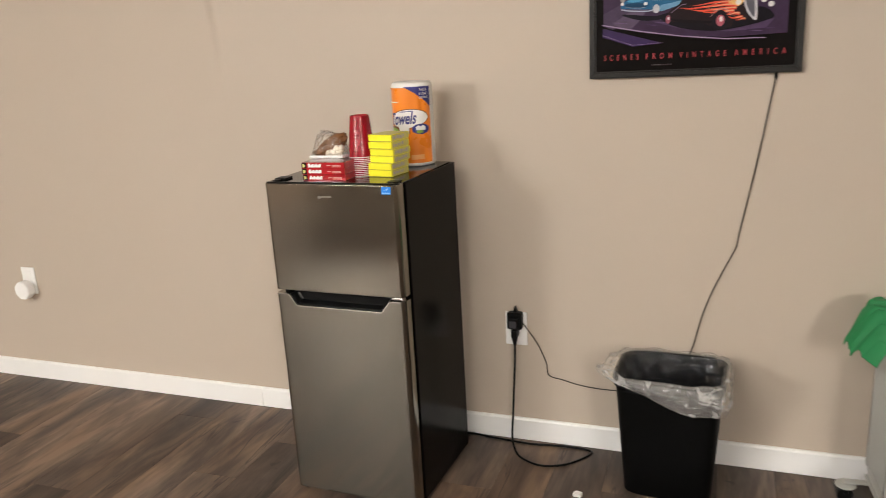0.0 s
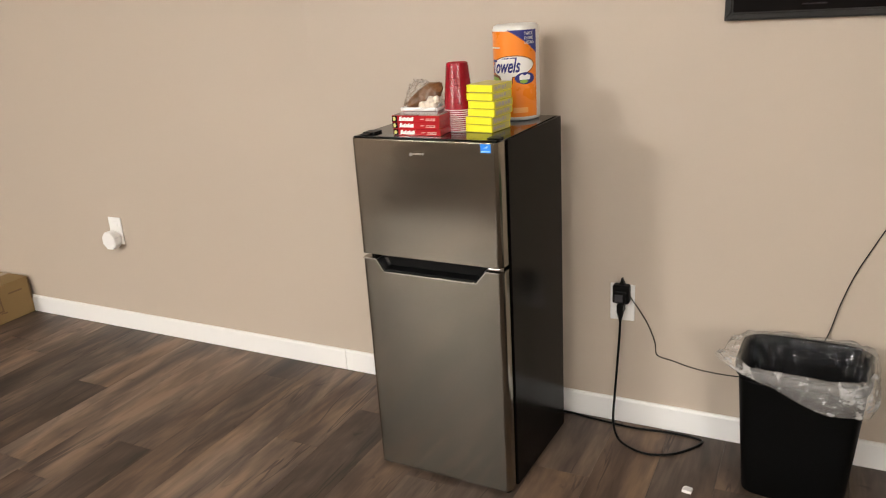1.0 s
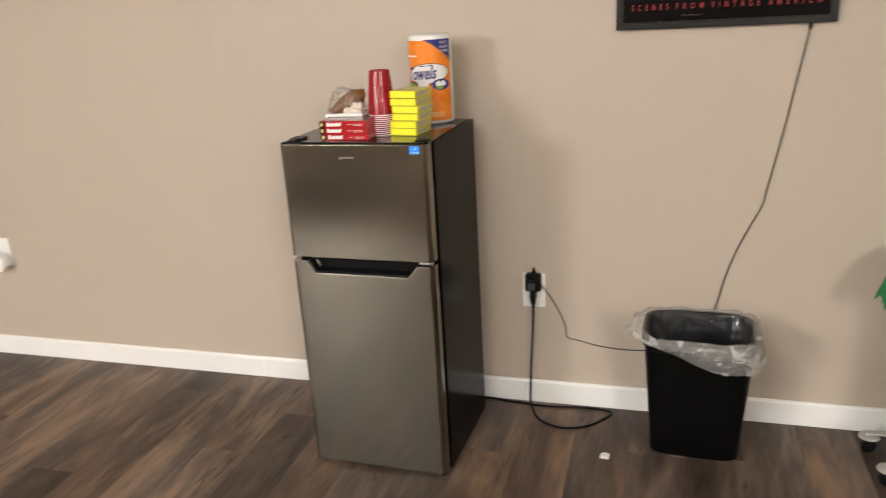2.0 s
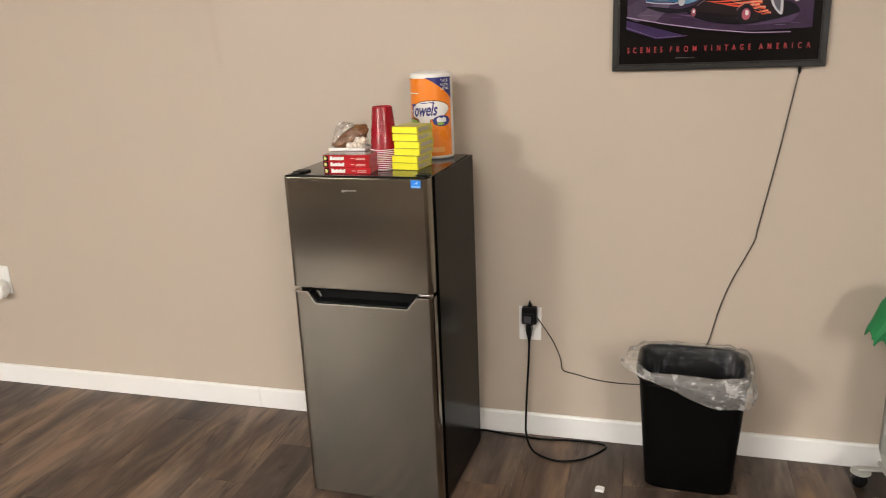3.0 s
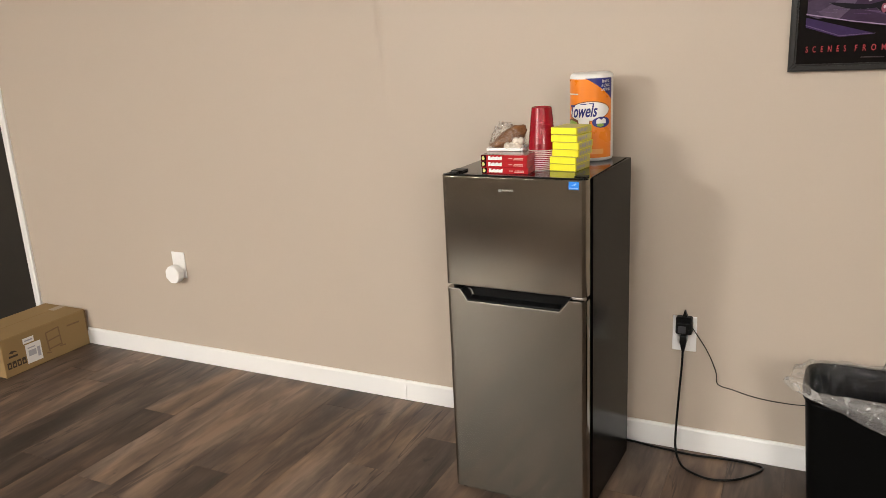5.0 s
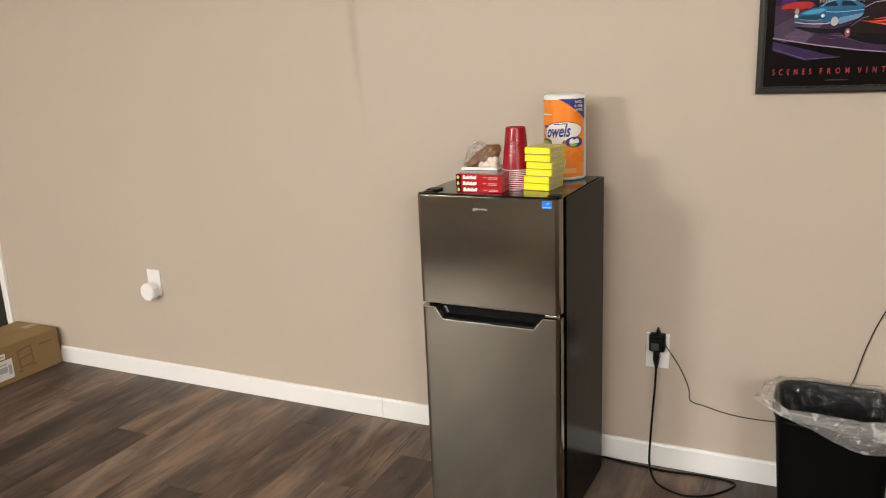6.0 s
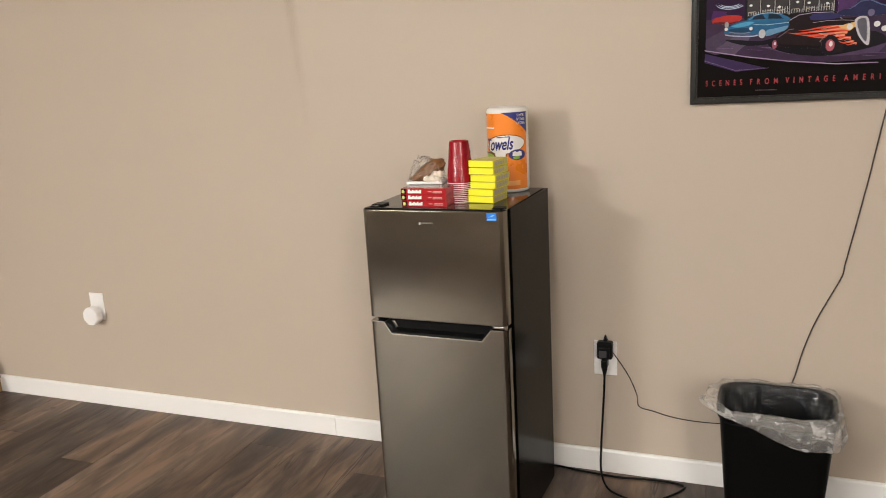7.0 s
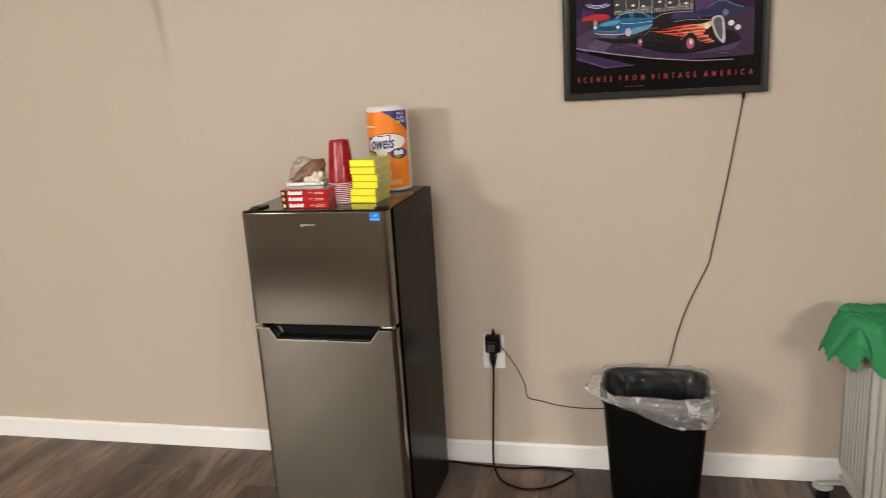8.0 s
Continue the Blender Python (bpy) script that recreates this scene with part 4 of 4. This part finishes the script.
def build_cloth():
    c = thing("green_cloth", (0.76, 2.31, 0.56), "crumpled bright green cloth thrown over the heater", "cloth")
    bm = bmesh.new()
    n, m = 230, 150
    g = {}
    for i in range(n):
        for j in range(m):
            u, v = i / (n - 1), j / (m - 1)
            x, y = 0.458 + 0.53 * u, 2.165 + 0.285 * v
            # folds gather towards one point of the heap and open out over the end of the heater
            dx, dy = x - 0.78, (y - 2.25) * 1.5
            ang, rad = math.atan2(dy, dx), math.hypot(dx, dy)
            w = noise.noise(Vector((x * 6, y * 6, 3)))
            amp = min(1.0, rad / 0.12) * (0.6 + 0.8 * abs(noise.noise(Vector((ang * 2.0, 1.0, 4.0)))))
            fan = (1 - abs(math.sin(ang * 5.5 + w * 3.6 + 1.2 * noise.noise(Vector((ang * 3.0, rad * 9.0, 6.0)))))) ** 2.6
            small = (1 - abs(math.sin(ang * 15.0 + w * 7.0 + 0.7))) ** 4 * min(1.0, max(0.0, rad - 0.10) / 0.12)
            fold = amp * min(1.0, 0.05 + v / 0.20) * (0.050 * fan + 0.022 * small) + 0.012 * abs(noise.noise(Vector((x * 17, y * 24, 2))))
            side = max(0.0, math.sin(math.pi * min(1, max(0, (v - 0.02) / 0.96)))) ** 0.55
            rise = 0.058 * side * min(1, 0.30 + u * 6.0)
            z = 0.606 + rise + 0.030 - fold
            z -= 0.075 * max(0.0, (0.12 - u) / 0.12) ** 1.6
            z -= (0.020 + 0.095 * max(0.0, math.sin((u - 0.06) * 9.0))) * max(0.0, (0.18 - v) / 0.18) ** 1.2
            x += 0.012 * noise.noise(Vector((y * 10, z * 9, 1))) + 0.34 * (v - 0.45) ** 2 * (1 - u) ** 3 - 0.12 * fold * (1 - u) ** 4
            y += 0.006 * noise.noise(Vector((x * 9, z * 8, 8)))
            g[i, j] = bm.verts.new((x, min(y, WALL_Y - 0.012), z))
    for i in range(n - 1):
        for j in range(m - 1):
            bm.faces.new((g[i, j], g[i + 1, j], g[i + 1, j + 1], g[i, j + 1]))
    ob = part("cloth_sheet", bm, GREEN, c, smooth=True)
    s = ob.modifiers.new("thick", "SOLIDIFY")
    s.thickness = 0.002


build_cloth()


# ---- cardboard box ----
def build_cardboard_box():
    x0, x1, y0, y1, h = -4.010, -3.698, 1.985, 2.470, 0.194
    c = thing("cardboard_box", ((x0 + x1) / 2, (y0 + y1) / 2, 0), "long brown taped cardboard shipping box with labels", "cardboard box")
    part("carton", box(x0, x1, y0, y1, 0.001, h, 0.003, 2), CARD, c)
    xm = (x0 + x1) / 2 - 0.01
    part("flap", box(x0 + 0.002, xm - 0.0015, y0 + 0.001, y1 - 0.001, h, h + 0.0035, 0.001), CARD, c)
    part("flap", box(xm + 0.0015, x1 - 0.002, y0 + 0.001, y1 - 0.001, h, h + 0.0035, 0.001), CARD, c)
    part("flap_edge", box(xm - 0.0013, xm + 0.0013, y0 + 0.002, y1 - 0.002, h - 0.001, h + 0.0012), CARDEDGE, c)
    part("tape", box(xm - 0.022, xm + 0.022, y1 - 0.075, y1 - 0.002, h + 0.0036, h + 0.0041), material("shiny packing tape", (0.55, 0.45, 0.34), 0.2), c, "shiny strip of packing tape")
    part("end_flap_edge", box(x1 - 0.004, x1 + 0.0015, y1 - 0.006, y1 + 0.002, 0.075, h - 0.002), CARDEDGE, c)
    xf = x1 + 0.0003
    lab = part("shipping_label", box(xf, xf + 0.0006, 2.105, 2.190, 0.030, 0.130), PRINTWHITE, c, "white shipping label with grey print")
    lp = bmesh.new()
    for a, b, zz, t in ((2.118, 2.160, 0.066, 0.030), (2.166, 2.182, 0.050, 0.050), (2.116, 2.158, 0.106, 0.006)):
        add(lp, box(xf + 0.0006, xf + 0.0010, a, b, zz, zz + t))
    part("label_print", lp, LABELGREY, lab)
    lab2 = part("address_label", box(xf, xf + 0.0006, 2.098, 2.158, 0.137, 0.165), PRINTWHITE, c, "small white label with a bar of print")
    part("label_print", box(xf + 0.0006, xf + 0.0010, 2.106, 2.150, 0.147, 0.154), LABELGREY, lab2)
    for k in range(4):
        y = 2.000 + 0.026 * k
        ic = part("handling_mark", box(xf, xf + 0.0006, y, y + 0.021, 0.040, 0.074), INK, c, "dark printed handling symbol")
        part("symbol_gap", box(xf + 0.0006, xf + 0.0010, y + 0.006, y + 0.015, 0.048, 0.064 - 0.004 * (k % 2)), CARD, ic)
    mark = bmesh.new()
    add(mark, prism([(2.016, 0.118), (2.030, 0.128), (2.050, 0.124), (2.060, 0.116), (2.045, 0.118), (2.035, 0.113)], "x", xf, xf + 0.0006))
    add(mark, box(xf, xf + 0.0006, 2.014, 2.062, 0.094, 0.104))
    part("maker_mark", mark, INK, c, "dark printed emblem shown as plain shapes")
    art = bmesh.new()
    for (ya, za), (yb, zb) in (((2.225, 0.150), (2.300, 0.158)), ((2.300, 0.158), (2.305, 0.060)), ((2.225, 0.150), (2.232, 0.050)), ((2.228, 0.104), (2.302, 0.112)), ((2.215, 0.046), (2.240, 0.040)), ((2.290, 0.056), (2.325, 0.052)), ((2.232, 0.060), (2.305, 0.066))):
        dy, dz = yb - ya, zb - za
        nn = math.hypot(dy, dz)
        oy, oz = -dz / nn * 0.0035, dy / nn * 0.0035
        add(art, prism([(ya + oy, za + oz), (yb + oy, zb + oz), (yb - oy, zb - oz), (ya - oy, za - oz)], "x", xf, xf + 0.0006))
    part("line_drawing", art, INKLIGHT, c, "faint printed outline drawing")
    part("print_bar", box(xf, xf + 0.0006, 2.350, 2.425, 0.140, 0.148), INKLIGHT, c)


build_cardboard_box()

tagged(part("paper_scrap", prism([(-0.329, 2.146), (-0.302, 2.143), (-0.299, 2.164), (-0.319, 2.169), (-0.327, 2.161)], "z", 0.0005, 0.010), PRINTWHITE), "small crumpled white paper scrap on the floor", "paper scrap")


# ---- framed poster ----
PX0, PX1, PZ0, PZ1 = -0.320, 0.308, 1.343, 1.815


def build_poster():
    p = thing("framed_poster", ((PX0 + PX1) / 2, WALL_Y, PZ0), "black framed poster of vintage cars with red lettering", "poster")
    w, yf, yb = 0.021, WALL_Y - 0.028, WALL_Y - 0.0008
    for a in ([(PX0, PZ0), (PX1, PZ0), (PX1 - w, PZ0 + w), (PX0 + w, PZ0 + w)], [(PX0, PZ1), (PX0 + w, PZ1 - w), (PX1 - w, PZ1 - w), (PX1, PZ1)],
              [(PX0, PZ0), (PX0 + w, PZ0 + w), (PX0 + w, PZ1 - w), (PX0, PZ1)], [(PX1, PZ0), (PX1, PZ1), (PX1 - w, PZ1 - w), (PX1 - w, PZ0 + w)]):
        b = prism(a, "y", yf, yb)
        bmesh.ops.bevel(b, geom=[e for e in b.edges if all(abs(v.co.y - yf) < 1e-5 for v in e.verts)], offset=0.005, segments=3, affect="EDGES")
        part("frame_side", b, FRAMEBLACK, p, "black moulded frame side")
    sheet = part("print_sheet", box(PX0 + w * 0.7, PX1 - w * 0.7, WALL_Y - 0.018, WALL_Y - 0.012, PZ0 + w * 0.7, PZ1 - w * 0.7), ARTBLACK, p, "glossy black poster print")
    red = material("red print", (0.36, 0.016, 0.026), 0.4)
    for text, x, w in (("SCENES", -0.274, 0.108), ("FROM", -0.144, 0.080), ("VINTAGE", -0.042, 0.136), ("AMERICA", 0.118, 0.144)):
        part("caption", moved(lettering(text, 0.0245, 0.0002, 2.6, 0, w, 0.0003), x, WALL_Y - 0.0185, 1.3985), red, sheet, "red lettering")

    # the printed picture, in millimetres from its lower left corner at (-0.276, 1.45)
    layer = [0]

    def ink(name, rgb, bm, label=""):
        part(name, bm, material("print " + name, [min(1.0, c * 1.12) for c in rgb], 0.3, var=0.45, scale=38, fine=140, bump=0, spec=0.12), sheet, label)

    def flat(points, round_off=False):
        if round_off:
            n, out = len(points), []
            for i in range(n):
                a, b, c, d = [Vector(points[(i + k) % n]) for k in (-1, 0, 1, 2)]
                for k in range(4):
                    u = k / 4
                    out.append(tuple(0.5 * (2 * b + (c - a) * u + (2 * a - 5 * b + 4 * c - d) * u * u + (3 * b - a - 3 * c + d) * u ** 3)))
            points = out
        layer[0] += 1
        y = WALL_Y - 0.0181 - 0.00006 * layer[0]
        return prism([(-0.276 + a / 1000, 1.45 + b / 1000) for a, b in points], "y", y, WALL_Y - 0.0179)

    def disc(c, rx, rz):
        return flat([(c[0] + rx * math.cos(k * math.pi / 9), c[1] + rz * math.sin(k * math.pi / 9)) for k in range(18)])

    def strip(points, w):
        """A thin line along the points."""
        return flat(points + [(a, b - w) for a, b in reversed(points)])

    ink("night_sky", (0.020, 0.006, 0.030), flat([(0, 120), (538, 120), (538, 330), (0, 330)]))
    ink("asphalt", (0.040, 0.022, 0.050), flat([(0, 60), (120, 32), (240, 14), (370, 4), (538, 8), (538, 150), (0, 150)]), "purple night road")
    ink("light_beam", (0.060, 0.040, 0.072), flat([(0, 92), (57, 120), (139, 114), (70, 48), (29, 44), (0, 55)]))
    ink("light_beam", (0.095, 0.068, 0.110), flat([(30, 62), (100, 106), (142, 112), (118, 72), (84, 40), (52, 44)]))
    ink("asphalt_glow", (0.075, 0.045, 0.095), flat([(150, 62), (240, 34), (370, 20), (480, 26), (500, 50), (380, 40), (250, 52)]))
    ink("pavement", (0.036, 0.020, 0.070), flat([(-2, 21), (90, -11), (183, -5), (128, 11), (-2, 49)]))
    ink("diner", (0.008, 0.007, 0.010), flat([(110, 122), (112, 300), (356, 300), (360, 130)]))
    for k in range(6):
        x = 118 + 40 * k
        ink("diner_window", (0.045, 0.042, 0.044), flat([(x, 152), (x + 34, 152), (x + 34, 212), (x, 212)]))
        ink("diner_lamp", (1.0, 0.95, 0.80), disc((x + 10 + 9 * (k % 2), 184 - 5 * (k % 3)), 4.5, 3.5))
        for q in range(5):
            ink("chair_glint", (0.62, 0.60, 0.58), flat([(x + 3 + 7 * q, 154), (x + 4.2 + 7 * q, 154), (x + 4.8 + 7 * q, 164 + 5 * ((q * 3 + k) % 3)), (x + 3.6 + 7 * q, 164 + 5 * ((q * 3 + k) % 3))]))
        ink("window_bar", (0.40, 0.39, 0.37), flat([(x + 36, 150), (x + 38, 150), (x + 38, 214), (x + 36, 214)]))
        ink("counter_glint", (0.42, 0.36, 0.28), flat([(x + 3, 162 + 2 * (k % 2)), (x + 24, 164), (x + 24, 166), (x + 3, 165)]))
    ink("purple_haze", (0.075, 0.032, 0.11), flat([(366, 140), (400, 158), (470, 182), (538, 176), (538, 260), (366, 250)]))
    ink("purple_haze", (0.060, 0.016, 0.095), flat([(14, 150), (40, 152), (60, 150), (56, 172), (20, 176)]))
    for k in range(3):
        pts = [(70 + (42 - 7 * k) * math.cos(radians(a)), 196 + (17 - 4 * k) * math.sin(radians(a))) for a in range(170, 331, 20)]
        ink("neon_line", (0.45, 0.55, 0.90), strip(pts, 2), "pale blue neon arc")
    ink("red_car", (0.36, 0.026, 0.022), flat([(17, 142), (24, 153), (40, 157), (63, 160), (97, 157), (104, 148), (90, 139), (69, 133), (40, 136)], True))
    ink("red_shade", (0.10, 0.012, 0.016), flat([(18, 140), (40, 142), (69, 138), (90, 141), (88, 137), (69, 133), (40, 135)], True))
    ink("car_wheel", (0.30, 0.28, 0.27), disc((60, 132), 6, 9))
    ink("far_car", (0.022, 0.024, 0.070), flat([(365, 143), (381, 153), (408, 155), (419, 175), (452, 178), (479, 162), (512, 151), (514, 135), (452, 130), (381, 136)], True))
    ink("car_wheel", (0.14, 0.12, 0.20), disc((453, 139), 9, 10))
    ink("blue_car", (0.020, 0.105, 0.215), flat([(55, 106), (58, 118), (69, 127), (90, 136), (118, 141), (153, 142), (188, 139), (226, 135), (238, 127), (235, 107), (208, 99), (173, 91), (153, 97), (88, 102)], True), "turquoise coupe")
    ink("blue_roof", (0.022, 0.115, 0.23), flat([(124, 141), (136, 153), (158, 159), (188, 159), (214, 153), (237, 134)], True))
    ink("car_glass", (0.010, 0.018, 0.035), flat([(131, 142), (141, 152), (161, 156), (170, 142)]))
    ink("car_glass", (0.010, 0.018, 0.035), flat([(177, 142), (179, 155), (204, 153), (221, 139)]))
    ink("blue_flank", (0.13, 0.27, 0.42), flat([(175, 108), (203, 113), (235, 118), (234, 108), (208, 100), (175, 91)], True))
    ink("hood_dark", (0.010, 0.045, 0.095), flat([(67, 116), (88, 120), (128, 117), (137, 110), (118, 105), (78, 108)], True))
    ink("bumper", (0.40, 0.42, 0.52), strip([(56, 104), (73, 100), (108, 96), (138, 95), (150, 97)], 3.2))
    ink("chrome_line", (0.40, 0.56, 0.72), strip([(138, 128), (168, 125), (203, 126), (236, 128)], 1.4))
    ink("chrome_line", (0.30, 0.48, 0.66), strip([(125, 142), (137, 154), (159, 159), (188, 159), (214, 153)], 1.4))
    ink("hood_light", (0.07, 0.28, 0.45), flat([(73, 126), (98, 134), (123, 137), (138, 134), (124, 126), (93, 122)], True))
    ink("grille_teeth", (0.16, 0.20, 0.27), strip([(69, 111), (88, 107), (113, 105), (128, 107)], 2.5))
    for k in range(14):
        x, z = 20 + 33 * k, 66 - 3.6 * k + 9 * (k % 3)
        ink("road_glint", (0.11, 0.06, 0.15) if k % 2 else (0.16, 0.10, 0.20), flat([(x, z), (x + 34, z - 5), (x + 60, z - 6), (x + 26, z - 3)]))
    ink("car_shadow", (0.007, 0.006, 0.010), flat([(56, 88), (150, 78), (175, 80), (230, 92), (200, 70), (120, 66)], True))
    ink("car_wheel", (0.42, 0.42, 0.45), disc((162, 99), 10, 13))
    ink("rod_shadow", (0.006, 0.005, 0.008), flat([(185, 60), (240, 36), (330, 24), (400, 30), (470, 44), (500, 60), (440, 90), (200, 80)], True))
    ink("hot_rod", (0.014, 0.008, 0.010), flat([(192, 71), (205, 92), (233, 112), (240, 140), (271, 153), (353, 151), (378, 130), (424, 128), (446, 117), (453, 50), (392, 63), (381, 33), (331, 36), (282, 54), (205, 58)], True), "black hot rod with flames")
    ink("rod_edge", (0.30, 0.26, 0.34), strip([(238, 134), (262, 147), (300, 151), (352, 149), (378, 128)], 2))
    ink("far_roof", (0.085, 0.120, 0.24), strip([(396, 154), (412, 164), (424, 174), (450, 176), (474, 163), (506, 152)], 3))
    ink("car_glass", (0.030, 0.030, 0.10), flat([(300, 128), (298, 145), (353, 146), (374, 131)], True))
    def lick(x, z, length, fat, phase):
        """A flame that runs back from (x, z), waving and thinning to a point."""
        up, low = [], []
        for k in range(11):
            u = k / 10
            c = z + 6 * math.sin(phase + u * 5.2) * u + 2 * u
            w = fat * (1 - u) ** 0.8
            up.append((x - length * u, c + w)), low.append((x - length * u, c - w))
        return flat(up + low[::-1][1:])

    for x, z, length, fat, ph in ((402, 104, 140, 4.5, 0.0), (398, 96, 172, 5.0, 1.0), (394, 87, 150, 4.5, 1.9), (388, 79, 118, 4.5, 2.6), (404, 70, 58, 5, 0.6), (412, 60, 44, 4, 2.0), (420, 54, 30, 3, 1.2)):
        ink("flame", (0.62, 0.075, 0.040), lick(x, z, length, fat, ph))
        ink("flame_heart", (0.80, 0.30, 0.17), lick(x, z + 1, length * 0.6, fat * 0.5, ph))
    ink("flame_tip", (0.80, 0.42, 0.16), flat([(372, 106), (420, 117), (430, 112), (410, 100), (400, 92), (386, 98)], True))
    ink("rod_gleam", (0.24, 0.20, 0.22), strip([(300, 122), (340, 125), (380, 124), (416, 120)], 1.6))
    ink("rod_gleam", (0.16, 0.11, 0.17), strip([(206, 84), (222, 96), (236, 106), (250, 108)], 2.0))
    ink("fender_gleam", (0.34, 0.20, 0.20), strip([(322, 66), (334, 82), (352, 89), (370, 84), (382, 66)], 2.2))
    ink("rod_shade", (0.006, 0.004, 0.006), flat([(196, 66), (240, 52), (320, 46), (330, 52), (240, 62)]))
    ink("grille", (0.48, 0.47, 0.50), flat([(412, 122), (435, 131), (449, 115), (452, 50), (433, 61), (419, 86)], True))
    ink("grille_dark", (0.10, 0.10, 0.12), flat([(418, 118), (434, 125), (443, 113), (445, 60), (434, 69), (424, 89)], True))
    ink("tyre", (0.010, 0.008, 0.012), disc((350, 53), 24, 30))
    ink("car_wheel", (0.36, 0.09, 0.12), disc((350, 53), 12, 17))
    ink("hub_cap", (0.80, 0.66, 0.66), disc(((350, 53)[0] + 2, (350, 53)[1] + 4), 5, 8))
    ink("car_wheel", (0.24, 0.07, 0.10), disc((198, 65), 7, 13))
    ink("hub_cap", (0.70, 0.55, 0.58), disc(((198, 65)[0] + 1, (198, 65)[1] + 3), 3, 5))
    for c, r in (((59, 119), 5), ((130, 116), 5), ((399, 103), 8), ((470, 106), 8), ((490, 92), 8)):
        ink("headlight", (0.80, 0.74, 0.68), disc(c, r, r))
    ink("kerb_line", (0.34, 0.25, 0.38), flat([(-2, 60), (117, 35), (238, 15), (370, 0), (479, -2), (479, -4), (370, -3), (238, 12), (117, 32), (-2, 57)]))
    ink("kerb_line", (0.12, 0.08, 0.17), flat([(-2, 28), (90, -6), (183, -3), (183, -4), (90, -8), (-2, 26)]))
    ink("small_print", (0.030, 0.022, 0.026), flat([(150, -72), (210, -72), (210, -69), (150, -69)]))


build_poster()


# ---- floor: planks along y, the near ones each a piece of their own ----
def plank_mesh(length, w=0.1815):
    g = 0.0006
    bm = bmesh.new()
    lay = []
    for inset, z in ((0.0, -0.007), (0.0, -0.0005), (g, 0.0)):
        lay.append([bm.verts.new((x, y, z)) for x, y in ((inset, inset), (w - inset, inset), (w - inset, length - inset), (inset, length - inset))])
    for a, b in zip(lay, lay[1:]):
        for i in range(4):
            bm.faces.new((a[i], a[(i + 1) % 4], b[(i + 1) % 4], b[i]))
    bm.faces.new(lay[-1])
    return bm


def build_floor():
    fl = tagged(part("floor", box(LEFT_X - 0.12, RIGHT_X + 0.12, BACK_Y - 0.12, WALL_Y + 0.12, -0.05, -0.0072), SUBFLOOR), "dark brown wood-look vinyl plank floor", "floor", kind="structure")
    PITCH, X0, LEN = 0.182, -0.424, 1.22
    known = {-7: 1.945, -11: 1.454, -13: 1.995, -4: 1.92, 0: 1.60, 1: 2.2}
    rnd = random.Random(5)
    shared = {}
    far = bmesh.new()
    for k in range(math.floor((LEFT_X - X0) / PITCH), math.ceil((RIGHT_X - X0) / PITCH)):
        x = X0 + k * PITCH
        top = known.get(k, 2.47 - LEN * rnd.random())
        y = top + LEN
        while y > BACK_Y:
            a, b = y - LEN, min(y, WALL_Y - 0.0135)
            if b - a > 0.003:
                if -4.7 < x < 1.3 and b > 0.3:
                    n = round(b - a - 0.0006, 4)
                    if n not in shared:
                        bm = plank_mesh(n)
                        me = bpy.data.meshes.new("plank")
                        bm.to_mesh(me)
                        bm.free()
                        me.materials.append(PLANK)
                        shared[n] = me
                    o = new("plank", shared[n])
                    o.parent = fl
                    o.location = (x, a, 0)
                else:
                    add(far, moved(plank_mesh(b - a - 0.0006), x, a, 0))
            y -= LEN
    o = part("planks_beyond", far, PLANKS_FAR, fl)
    tagged(o, kind="stuff")


build_floor()
